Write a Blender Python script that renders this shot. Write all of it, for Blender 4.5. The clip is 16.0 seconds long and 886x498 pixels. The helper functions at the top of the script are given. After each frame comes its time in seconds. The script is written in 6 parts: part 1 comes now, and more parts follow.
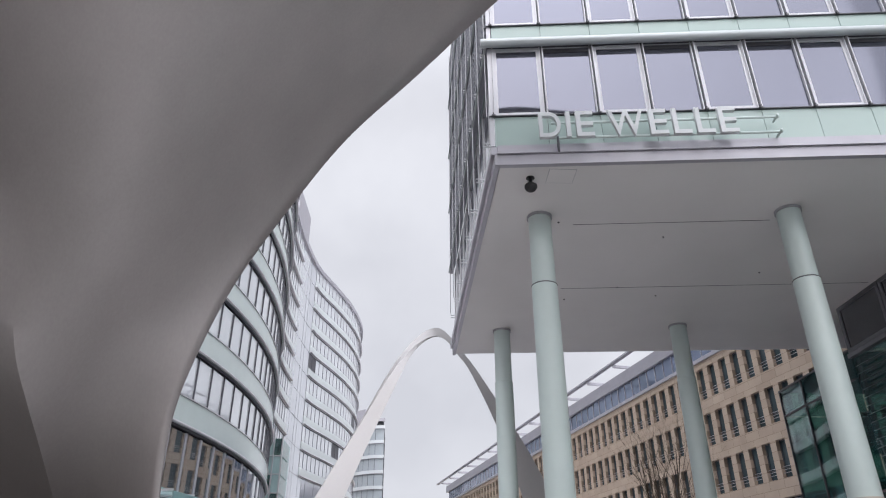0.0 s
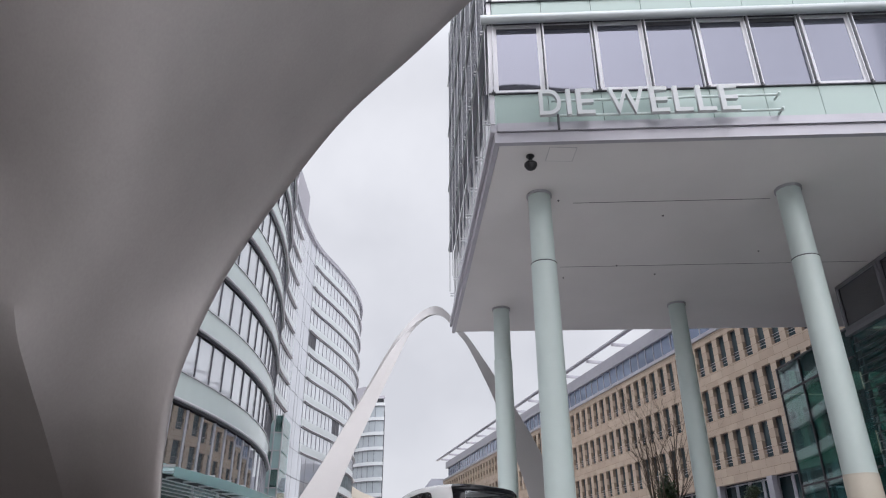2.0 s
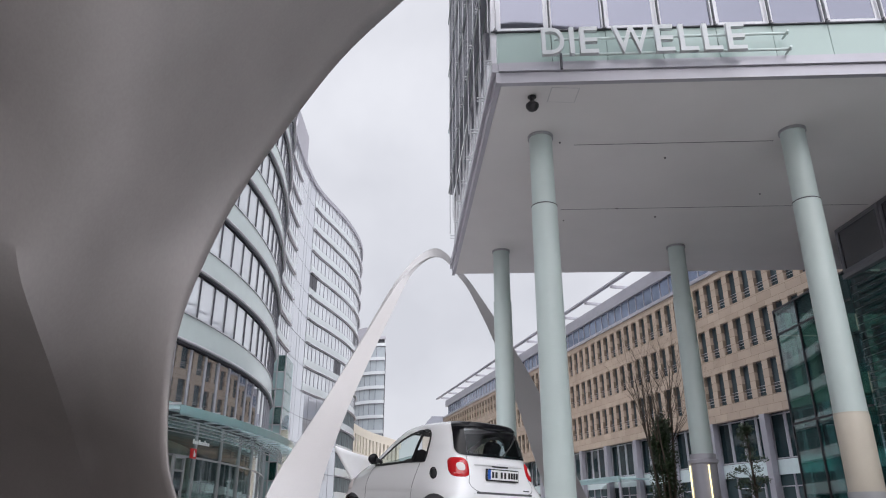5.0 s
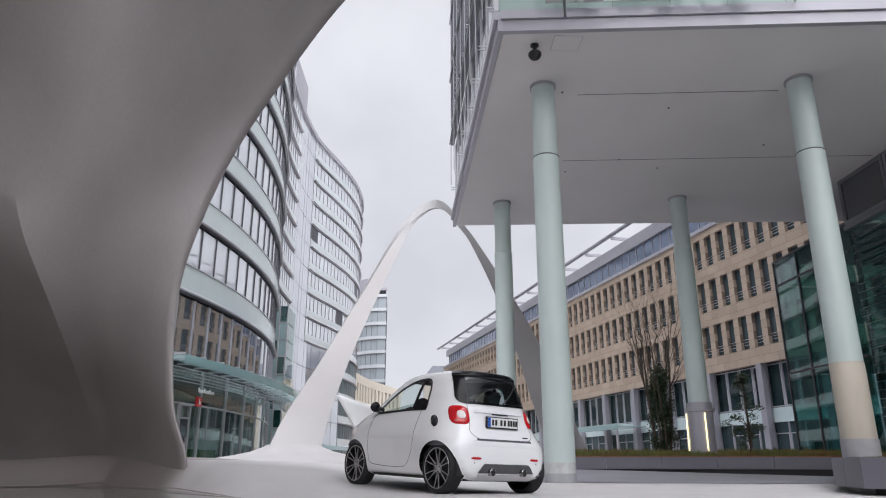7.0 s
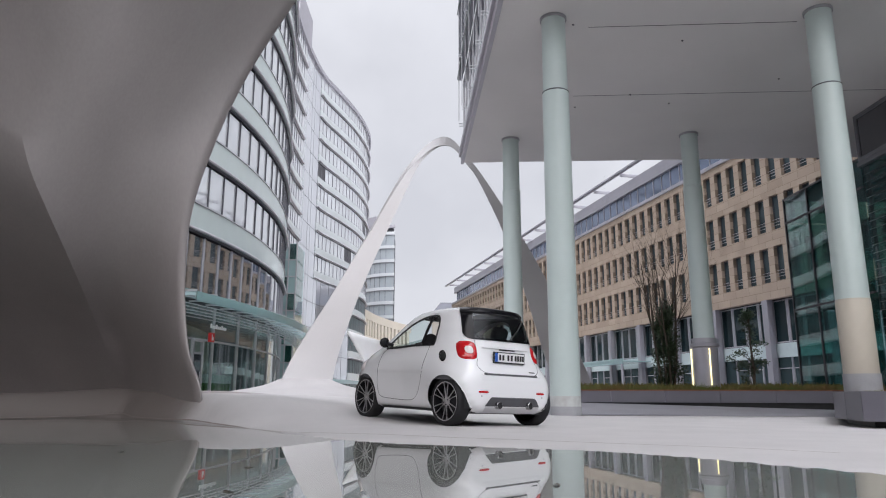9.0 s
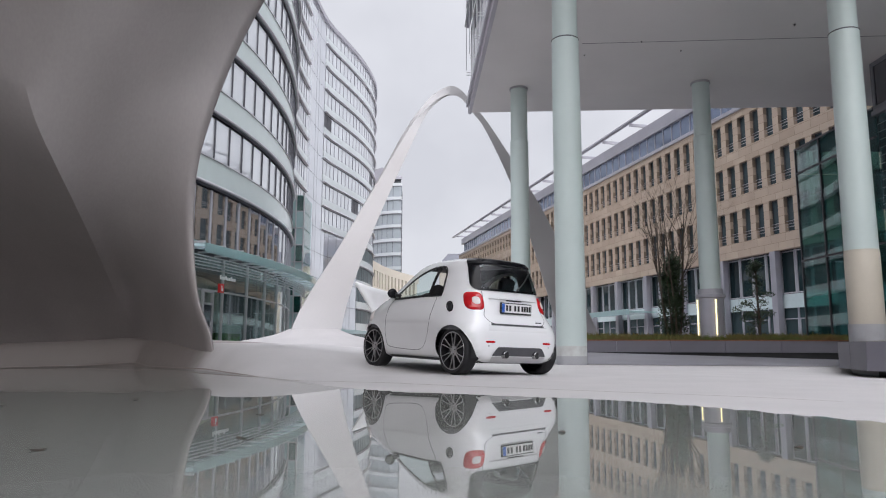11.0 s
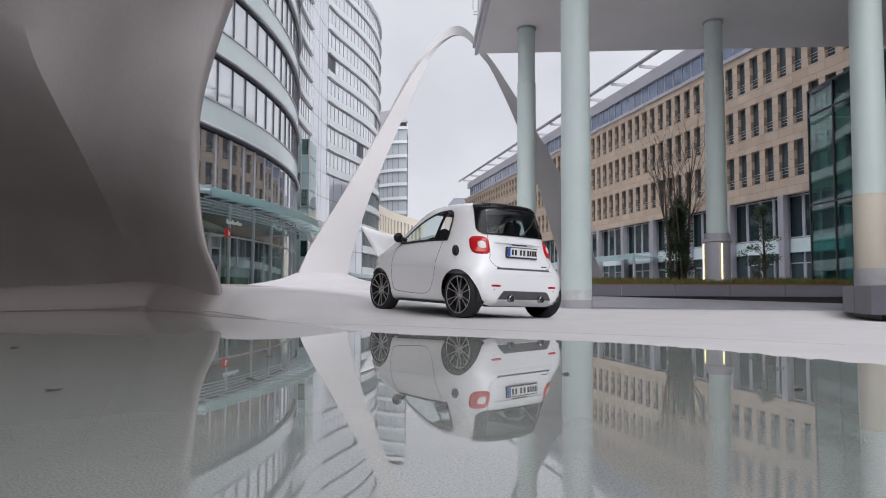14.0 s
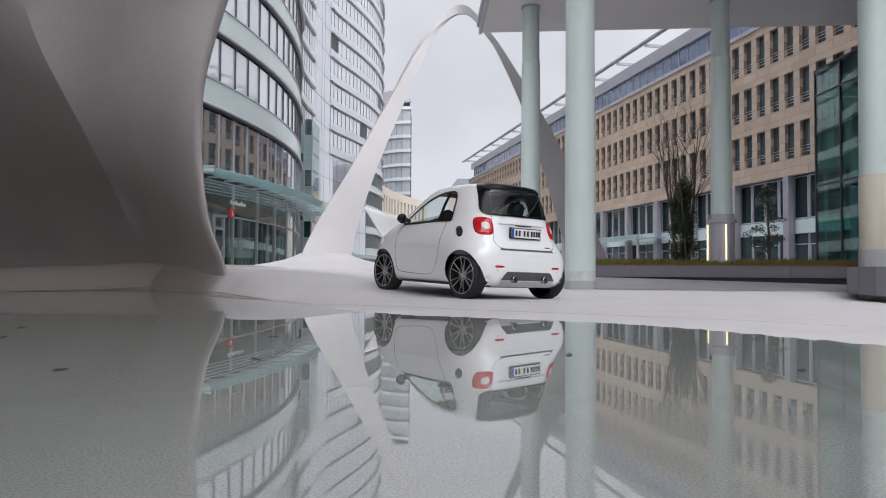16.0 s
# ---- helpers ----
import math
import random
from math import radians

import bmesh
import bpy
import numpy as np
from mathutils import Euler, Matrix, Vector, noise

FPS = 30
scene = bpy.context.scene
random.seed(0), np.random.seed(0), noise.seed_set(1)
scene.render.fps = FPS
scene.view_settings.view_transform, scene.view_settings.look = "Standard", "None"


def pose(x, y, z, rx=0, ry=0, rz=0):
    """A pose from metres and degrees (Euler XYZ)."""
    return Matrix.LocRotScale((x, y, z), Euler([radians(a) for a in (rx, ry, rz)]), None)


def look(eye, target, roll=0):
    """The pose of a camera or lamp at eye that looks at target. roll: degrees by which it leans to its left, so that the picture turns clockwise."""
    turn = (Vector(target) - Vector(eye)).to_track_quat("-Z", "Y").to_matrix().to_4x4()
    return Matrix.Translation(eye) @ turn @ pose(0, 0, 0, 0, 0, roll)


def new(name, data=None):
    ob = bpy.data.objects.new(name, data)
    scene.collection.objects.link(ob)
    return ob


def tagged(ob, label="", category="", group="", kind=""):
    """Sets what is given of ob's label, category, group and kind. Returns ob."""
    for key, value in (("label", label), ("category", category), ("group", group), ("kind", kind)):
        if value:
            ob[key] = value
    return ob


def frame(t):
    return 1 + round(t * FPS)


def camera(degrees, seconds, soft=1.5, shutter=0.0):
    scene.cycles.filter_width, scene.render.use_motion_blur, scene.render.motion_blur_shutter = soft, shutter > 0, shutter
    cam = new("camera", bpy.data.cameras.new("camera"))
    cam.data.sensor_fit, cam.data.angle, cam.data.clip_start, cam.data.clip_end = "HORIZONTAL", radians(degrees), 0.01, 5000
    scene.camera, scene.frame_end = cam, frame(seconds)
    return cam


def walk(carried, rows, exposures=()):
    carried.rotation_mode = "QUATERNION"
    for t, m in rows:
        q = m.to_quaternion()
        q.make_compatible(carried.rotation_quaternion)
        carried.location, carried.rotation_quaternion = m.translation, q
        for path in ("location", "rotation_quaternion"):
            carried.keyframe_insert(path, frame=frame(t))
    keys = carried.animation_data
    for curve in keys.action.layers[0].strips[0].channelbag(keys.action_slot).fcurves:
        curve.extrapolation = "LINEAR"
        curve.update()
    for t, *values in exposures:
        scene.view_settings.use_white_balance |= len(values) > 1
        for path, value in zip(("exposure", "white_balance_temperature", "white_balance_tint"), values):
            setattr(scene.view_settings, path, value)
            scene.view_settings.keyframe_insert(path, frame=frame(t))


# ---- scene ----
cam = camera(65.33, 16.0, soft=1.1)
EYE = (0, 0, 0.41)
# seconds, yaw, pitch, roll of a camera that tilts down over the pool
PATH = [
    (0, -2.07, 27.77, -0.06),
    (0.5, -2.09, 27.49, -0.07),
    (1, -2.10, 27.03, -0.02),
    (1.5, -2.11, 26.55, -0.05),
    (2, -2.11, 25.98, -0.05),
    (2.5, -2.11, 25.35, -0.05),
    (3, -2.12, 24.56, -0.04),
    (3.5, -2.11, 23.74, 0.04),
    (4, -2.10, 22.91, 0.01),
    (6.5, -2.09, 18.29, 0.14),
    (7, -2.02, 17.19, 0.09),
    (7.5, -1.86, 16.06, 0.18),
    (8, -1.71, 14.66, 0.13),
    (8.5, -1.54, 13.30, 0.13),
    (9, -1.36, 12.02, 0.17),
    (11.5, -0.69, 7.05, 0.21),
    (12, -0.64, 6.10, 0.21),
    (12.5, -0.54, 5.23, 0.21),
    (13, -0.46, 4.47, 0.25),
    (13.5, -0.37, 3.92, 0.26),
    (14, -0.29, 3.36, 0.26),
    (14.5, -0.17, 2.85, 0.24),
    (15, -0.04, 2.35, 0.28),
    (15.5, -0.03, 1.99, 0.28),
    (16, -0.00, 1.77, 0.31),
]


def aim(yaw, pitch, roll):
    y, p = radians(yaw), radians(pitch)
    ahead = Vector((-math.sin(y) * math.cos(p), math.cos(y) * math.cos(p), math.sin(p)))
    return look(EYE, Vector(EYE) + ahead, roll)


walk(cam, [(t, aim(y, p, r)) for t, y, p, r in PATH], [(0, -0.03, 6240, 13), (16, -0.03, 6240, 13)])

# ---- light: an even overcast sky with a weak, wide sun ----
SUN_AZ, SUN_EL = radians(184), radians(32)
world = bpy.data.worlds.new("overcast_sky")
scene.world = world
world.use_nodes = True
wn, wl = world.node_tree.nodes, world.node_tree.links
wn.clear()
w_out, w_bg = wn.new("ShaderNodeOutputWorld"), wn.new("ShaderNodeBackground")
w_sky = wn.new("ShaderNodeTexSky")
w_sky.sky_type, w_sky.sun_disc, w_sky.sun_elevation, w_sky.sun_rotation = "NISHITA", False, SUN_EL, SUN_AZ
w_sky.air_density, w_sky.dust_density = 1.0, 4.0
w_co, w_noise, w_ramp, w_mix, w_scale = (wn.new(k) for k in ("ShaderNodeTexCoord", "ShaderNodeTexNoise", "ShaderNodeValToRGB", "ShaderNodeMix", "ShaderNodeVectorMath"))
w_noise.inputs["Scale"].default_value, w_noise.inputs["Detail"].default_value, w_noise.inputs["Roughness"].default_value = 2.6, 5.0, 0.5
w_ramp.color_ramp.elements[0].position, w_ramp.color_ramp.elements[1].position = 0.36, 0.66
w_ramp.color_ramp.elements[0].color, w_ramp.color_ramp.elements[1].color = (7.05, 7.1, 7.3, 1), (9.0, 9.05, 9.17, 1)
w_mix.data_type, w_mix.inputs["Factor"].default_value = "RGBA", 0.94
wl.new(w_co.outputs["Generated"], w_noise.inputs["Vector"])
wl.new(w_noise.outputs["Fac"], w_ramp.inputs["Fac"])
wl.new(w_sky.outputs["Color"], w_mix.inputs["A"])
wl.new(w_ramp.outputs["Color"], w_mix.inputs["B"])
# a clouded sky is brighter overhead than towards the horizon
w_sep, w_rise, w_mul = wn.new("ShaderNodeSeparateXYZ"), wn.new("ShaderNodeMapRange"), wn.new("ShaderNodeMix")
w_rise.interpolation_type = "SMOOTHSTEP"
w_rise.inputs["From Min"].default_value, w_rise.inputs["From Max"].default_value = 0.62, 0.95
w_rise.inputs["To Min"].default_value, w_rise.inputs["To Max"].default_value = 1.0, 3.0
w_mul.data_type, w_mul.blend_type = "RGBA", "MULTIPLY"
w_mul.inputs["Factor"].default_value = 1.0
wl.new(w_co.outputs["Generated"], w_sep.inputs["Vector"])
wl.new(w_sep.outputs["Z"], w_rise.inputs["Value"])
wl.new(w_mix.outputs["Result"], w_mul.inputs["A"])
wl.new(w_rise.outputs["Result"], w_mul.inputs["B"])
# and brighter round the veiled sun
w_dot, w_glow, w_mul2 = wn.new("ShaderNodeVectorMath"), wn.new("ShaderNodeMapRange"), wn.new("ShaderNodeMix")
w_dot.operation = "DOT_PRODUCT"
w_dot.inputs[1].default_value = (math.sin(SUN_AZ) * math.cos(SUN_EL), math.cos(SUN_AZ) * math.cos(SUN_EL), math.sin(SUN_EL))
w_glow.interpolation_type = "SMOOTHSTEP"
w_glow.inputs["From Min"].default_value, w_glow.inputs["From Max"].default_value = 0.25, 1.0
w_glow.inputs["To Min"].default_value, w_glow.inputs["To Max"].default_value = 1.0, 2.1
w_mul2.data_type, w_mul2.blend_type = "RGBA", "MULTIPLY"
w_mul2.inputs["Factor"].default_value = 1.0
wl.new(w_co.outputs["Generated"], w_dot.inputs[0])
wl.new(w_dot.outputs["Value"], w_glow.inputs["Value"])
wl.new(w_mul.outputs["Result"], w_mul2.inputs["A"])
wl.new(w_glow.outputs["Result"], w_mul2.inputs["B"])
wl.new(w_mul2.outputs["Result"], w_bg.inputs["Color"])
w_bg.inputs["Strength"].default_value = 0.1
wl.new(w_bg.outputs["Background"], w_out.inputs["Surface"])
sun = new("sun", bpy.data.lights.new("sun", "SUN"))
sun.data.energy, sun.data.angle, sun.data.color = 0.9, radians(60), (1.0, 0.97, 0.93)
sun.matrix_world = look((60 * math.sin(SUN_AZ), 60 * math.cos(SUN_AZ), 60 * math.tan(SUN_EL)), (0, 0, 0))


# ---- materials ----
def material(name, color, rough=0.6, metal=0.0, vary=0.12, scale=3.0, fine=40.0, bump=0.15, stretch=(1, 1, 1), spec=0.5, ior=1.45,
             alpha_glass=0.0, coat=0.0, piece=0.0, rough_vary=0.0, blotch=None, bump_dist=0.01):
    """A surface with variation at two scales, in object metres."""
    m = bpy.data.materials.new(name)
    m.use_nodes = True
    nt = m.node_tree
    n, l = nt.nodes, nt.links
    b = n["Principled BSDF"]
    b.inputs["Roughness"].default_value, b.inputs["Metallic"].default_value = rough, metal
    b.inputs["Specular IOR Level"].default_value, b.inputs["IOR"].default_value = spec, ior
    b.inputs["Transmission Weight"].default_value = alpha_glass
    b.inputs["Coat Weight"].default_value = coat
    b.inputs["Coat Roughness"].default_value = 0.03
    co, mp = n.new("ShaderNodeTexCoord"), n.new("ShaderNodeMapping")
    mp.inputs["Scale"].default_value = stretch
    l.new(co.outputs["Object"], mp.inputs["Vector"])
    big, small = n.new("ShaderNodeTexNoise"), n.new("ShaderNodeTexNoise")
    big.inputs["Scale"].default_value, big.inputs["Detail"].default_value = scale, 6
    small.inputs["Scale"].default_value, small.inputs["Detail"].default_value = fine, 3
    for t in (big, small):
        l.new(mp.outputs["Vector"], t.inputs["Vector"])
    add = n.new("ShaderNodeMath")
    add.operation = "MULTIPLY_ADD"
    add.inputs[1].default_value = 0.4
    l.new(small.outputs["Fac"], add.inputs[0])
    l.new(big.outputs["Fac"], add.inputs[2])
    src = add.outputs[0]
    if piece:
        info, pm = n.new("ShaderNodeObjectInfo"), n.new("ShaderNodeMath")
        pm.operation, pm.inputs[1].default_value = "MULTIPLY_ADD", piece
        l.new(info.outputs["Random"], pm.inputs[0])
        l.new(src, pm.inputs[2])
        src = pm.outputs[0]
    rng = n.new("ShaderNodeMapRange")
    rng.inputs["From Min"].default_value, rng.inputs["From Max"].default_value = 0.4, 1.0 + piece
    l.new(src, rng.inputs["Value"])
    mix = n.new("ShaderNodeMix")
    mix.data_type = "RGBA"
    dark = [c * (1 - vary) for c in color]
    lite = [min(1, c * (1 + vary)) for c in color]
    mix.inputs["A"].default_value, mix.inputs["B"].default_value = (*(blotch or dark), 1), (*lite, 1)
    l.new(rng.outputs["Result"], mix.inputs["Factor"])
    l.new(mix.outputs["Result"], b.inputs["Base Color"])
    if rough_vary:
        rr = n.new("ShaderNodeMapRange")
        rr.inputs["To Min"].default_value, rr.inputs["To Max"].default_value = max(0, rough - rough_vary), rough + rough_vary
        l.new(big.outputs["Fac"], rr.inputs["Value"])
        l.new(rr.outputs["Result"], b.inputs["Roughness"])
    if bump:
        bp = n.new("ShaderNodeBump")
        bp.inputs["Strength"].default_value, bp.inputs["Distance"].default_value = bump, bump_dist
        l.new(src, bp.inputs["Height"])
        l.new(bp.outputs["Normal"], b.inputs["Normal"])
    return m


def glowing(name, color, strength):
    m = bpy.data.materials.new(name)
    m.use_nodes = True
    b = m.node_tree.nodes["Principled BSDF"]
    b.inputs["Base Color"].default_value = (*color, 1)
    b.inputs["Emission Color"].default_value, b.inputs["Emission Strength"].default_value = (*color, 1), strength
    return m


def thin_glass(name, tint, gloss=0.06):
    """A thin clear pane: see-through, with a little mirror that grows at a slant."""
    m = bpy.data.materials.new(name)
    m.use_nodes = True
    n, l = m.node_tree.nodes, m.node_tree.links
    n.remove(n["Principled BSDF"])
    tr, gl, mx, lw, pw, sc = (n.new(k) for k in ("ShaderNodeBsdfTransparent", "ShaderNodeBsdfGlossy", "ShaderNodeMixShader", "ShaderNodeLayerWeight", "ShaderNodeMath", "ShaderNodeMath"))
    tr.inputs["Color"].default_value = (*tint, 1)
    gl.inputs["Roughness"].default_value = 0.02
    lw.inputs["Blend"].default_value = 0.5
    pw.operation, pw.inputs[1].default_value = "POWER", 4.0
    sc.operation, sc.inputs[1].default_value, sc.inputs[2].default_value = "MULTIPLY_ADD", 0.9, gloss
    l.new(lw.outputs["Facing"], pw.inputs[0])
    l.new(pw.outputs[0], sc.inputs[0])
    l.new(sc.outputs[0], mx.inputs["Fac"])
    l.new(tr.outputs["BSDF"], mx.inputs[1])
    l.new(gl.outputs["BSDF"], mx.inputs[2])
    l.new(mx.outputs["Shader"], n["Material Output"].inputs["Surface"])
    return m


def stone_material(name, color, w, h):
    """Stone cladding with fine joints, laid out in the wall's own metres (x along, z up)."""
    m = material(name, color, 0.75, vary=0.1, scale=0.8, fine=12, bump=0.1)
    n, l = m.node_tree.nodes, m.node_tree.links
    b = n["Principled BSDF"]
    co, sw, br = n.new("ShaderNodeTexCoord"), n.new("ShaderNodeMapping"), n.new("ShaderNodeTexBrick")
    sw.inputs["Rotation"].default_value = (radians(-90), 0, 0)
    l.new(co.outputs["Object"], sw.inputs["Vector"])
    l.new(sw.outputs["Vector"], br.inputs["Vector"])
    br.inputs["Scale"].default_value, br.inputs["Brick Width"].default_value, br.inputs["Row Height"].default_value = 1.0, w, h
    br.inputs["Mortar Size"].default_value = 0.012
    br.inputs["Color1"].default_value, br.inputs["Color2"].default_value, br.inputs["Mortar"].default_value = (1, 1, 1, 1), (0.86, 0.84, 0.82, 1), (0.5, 0.48, 0.45, 1)
    mul = n.new("ShaderNodeMix")
    mul.data_type, mul.blend_type = "RGBA", "MULTIPLY"
    mul.inputs["Factor"].default_value = 1.0
    old = b.inputs["Base Color"].links[0].from_socket
    l.new(old, mul.inputs["A"])
    l.new(br.outputs["Color"], mul.inputs["B"])
    l.new(mul.outputs["Result"], b.inputs["Base Color"])
    return m


M_FLOOR = material("pale_concrete", (0.565, 0.545, 0.54), 0.62, vary=0.10, scale=1.4, fine=55, bump=0.12, rough_vary=0.1)
M_STAIN = material("brown_tide_mark", (0.24, 0.20, 0.178), 0.8, vary=0.2, scale=7, blotch=(0.36, 0.33, 0.315))


def stain_and_shade_under_shell(m, color):
    """Brown stain with the shell's shade painted in, on the floor that the shell roofs over."""
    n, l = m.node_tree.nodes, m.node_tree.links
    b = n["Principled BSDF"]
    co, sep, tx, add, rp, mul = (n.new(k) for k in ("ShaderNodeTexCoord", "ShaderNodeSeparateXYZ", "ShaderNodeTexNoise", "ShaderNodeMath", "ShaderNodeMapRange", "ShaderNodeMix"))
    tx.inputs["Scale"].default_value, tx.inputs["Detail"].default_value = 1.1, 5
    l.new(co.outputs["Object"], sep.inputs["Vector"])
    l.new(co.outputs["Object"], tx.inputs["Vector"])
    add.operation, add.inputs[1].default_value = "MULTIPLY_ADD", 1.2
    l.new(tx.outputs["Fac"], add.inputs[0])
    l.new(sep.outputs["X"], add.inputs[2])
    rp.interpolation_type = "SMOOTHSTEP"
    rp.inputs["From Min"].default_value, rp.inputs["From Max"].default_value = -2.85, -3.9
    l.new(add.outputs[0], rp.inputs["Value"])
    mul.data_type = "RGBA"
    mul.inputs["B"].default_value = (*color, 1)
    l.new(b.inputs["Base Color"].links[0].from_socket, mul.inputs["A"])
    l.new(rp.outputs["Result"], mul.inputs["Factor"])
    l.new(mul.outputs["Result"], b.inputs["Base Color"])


# this darker brown also carries the shade under the shell
stain_and_shade_under_shell(M_FLOOR, (0.255, 0.225, 0.212))
M_FLARE = material("pale_flare_concrete", (0.51, 0.49, 0.487), 0.62, vary=0.10, scale=1.4, fine=55, bump=0.12, rough_vary=0.1)
M_PAVING = material("grey_paving", (0.29, 0.285, 0.315), 0.6, vary=0.12, scale=0.7, fine=30, bump=0.1)
M_WATER = material("shallow_water", (0.265, 0.275, 0.255), 0.0, vary=0.12, scale=1.6, fine=40, bump=0.0, ior=2.3, spec=0.5)


def speckle(m, scale, dark):
    """Dark grit of the pool's bottom, seen through the thin water."""
    n, l = m.node_tree.nodes, m.node_tree.links
    b = n["Principled BSDF"]
    co, tx, rp, mul = n.new("ShaderNodeTexCoord"), n.new("ShaderNodeTexNoise"), n.new("ShaderNodeMapRange"), n.new("ShaderNodeMix")
    tx.inputs["Scale"].default_value, tx.inputs["Detail"].default_value = scale, 4
    l.new(co.outputs["Object"], tx.inputs["Vector"])
    rp.inputs["From Min"].default_value, rp.inputs["From Max"].default_value = 0.36, 0.56
    l.new(tx.outputs["Fac"], rp.inputs["Value"])
    mul.data_type = "RGBA"
    mul.inputs["A"].default_value = (*dark, 1)
    l.new(b.inputs["Base Color"].links[0].from_socket, mul.inputs["B"])
    l.new(rp.outputs["Result"], mul.inputs["Factor"])
    l.new(mul.outputs["Result"], b.inputs["Base Color"])


speckle(M_WATER, 165, (0.19, 0.20, 0.185))
M_STEEL = material("pale_satin_steel", (0.43, 0.415, 0.412), 0.42, metal=0.25, vary=0.06, scale=0.7, fine=24, bump=0.05, rough_vary=0.08)
M_SHELL = material("smooth_grey_shell", (0.375, 0.342, 0.334), 0.42, metal=0.22, vary=0.11, scale=0.7, fine=26, bump=0.03, rough_vary=0.06, stretch=(1, 1, 0.35))
M_MINT = material("mint_painted_steel", (0.53, 0.61, 0.59), 0.38, vary=0.035, scale=1.4, fine=60, bump=0.03)
M_MINTGLASS = material("mint_back_painted_glass", (0.37, 0.46, 0.435), 0.12, vary=0.03, scale=1.2, bump=0.0, piece=0.25)
M_SOFFIT = material("pale_grey_plaster", (0.68, 0.66, 0.652), 0.8, vary=0.045, scale=0.5, fine=60, bump=0.08)
M_LILAC = material("lilac_grey_metal", (0.40, 0.39, 0.43), 0.4, metal=0.3, vary=0.06, scale=1.5, bump=0.03)
M_ALU = material("grey_aluminium", (0.46, 0.46, 0.48), 0.38, metal=0.5, vary=0.06, scale=3, bump=0.03)
M_DARKMETAL = material("dark_grey_metal", (0.085, 0.085, 0.095), 0.45, metal=0.3, vary=0.15, scale=3, bump=0.05)
M_WHITEPANEL = material("white_glazed_panel", (0.68, 0.70, 0.74), 0.04, metal=0.6, vary=0.03, scale=0.4, bump=0.0, piece=0.15)
M_GLASS = material("sky_mirroring_glass", (0.80, 0.825, 0.85), 0.03, metal=0.5, vary=0.05, scale=0.5, bump=0.0, piece=0.3)
M_GLASSLILAC = material("lilac_tinted_glass", (0.165, 0.17, 0.21), 0.05, metal=0.75, vary=0.05, scale=0.4, bump=0.0, piece=0.3)
M_GLASSDARK = material("dark_window_glass", (0.045, 0.05, 0.06), 0.04, metal=0.0, vary=0.1, scale=0.5, bump=0.0, ior=1.75, spec=0.8, piece=0.5)
M_TEAL = thin_glass("dark_teal_glass", (0.55, 0.78, 0.76), 0.14)
M_CANOPY = thin_glass("green_canopy_glass", (0.80, 0.92, 0.925), 0.14)
cn = M_CANOPY.node_tree
c_dif, c_mix = cn.nodes.new("ShaderNodeBsdfTranslucent"), cn.nodes.new("ShaderNodeMixShader")
c_dif.inputs["Color"].default_value, c_mix.inputs["Fac"].default_value = (0.78, 0.90, 0.91, 1), 0.30
c_out = cn.nodes["Material Output"].inputs["Surface"]
cn.links.new(c_out.links[0].from_socket, c_mix.inputs[1])
cn.links.new(c_dif.outputs["BSDF"], c_mix.inputs[2])
cn.links.new(c_mix.outputs["Shader"], c_out)
M_STONE = stone_material("beige_sandstone", (0.45, 0.36, 0.285), 1.48, 0.58)
M_CREAM = material("cream_plaster", (0.66, 0.60, 0.50), 0.7, vary=0.05, scale=1.5, bump=0.06)
M_GREYSTONE = material("grey_stone", (0.36, 0.36, 0.38), 0.6, vary=0.1, scale=4, bump=0.1)
M_SOIL = material("brown_soil", (0.09, 0.065, 0.045), 0.95, vary=0.3, scale=5, bump=0.4)
M_GRASS = material("dry_and_green_grass", (0.07, 0.115, 0.028), 0.8, vary=0.6, scale=0.9, fine=8, bump=0.0, blotch=(0.20, 0.11, 0.045))
M_LEAF = material("dark_green_leaf", (0.035, 0.06, 0.025), 0.5, vary=0.4, scale=2, bump=0.0)
M_BARK = material("grey_brown_bark", (0.09, 0.07, 0.055), 0.9, vary=0.25, scale=6, bump=0.3)
M_RED = material("red_sign", (0.65, 0.03, 0.03), 0.4, vary=0.05)
M_WHITE = material("white_paint", (0.78, 0.78, 0.78), 0.4, vary=0.03, bump=0.0)
M_BLACK = material("black_plastic", (0.02, 0.02, 0.022), 0.45, vary=0.15, scale=8, bump=0.05)
M_LAMP = glowing("lit_lamp_tube", (1.0, 0.86, 0.46), 1.7)


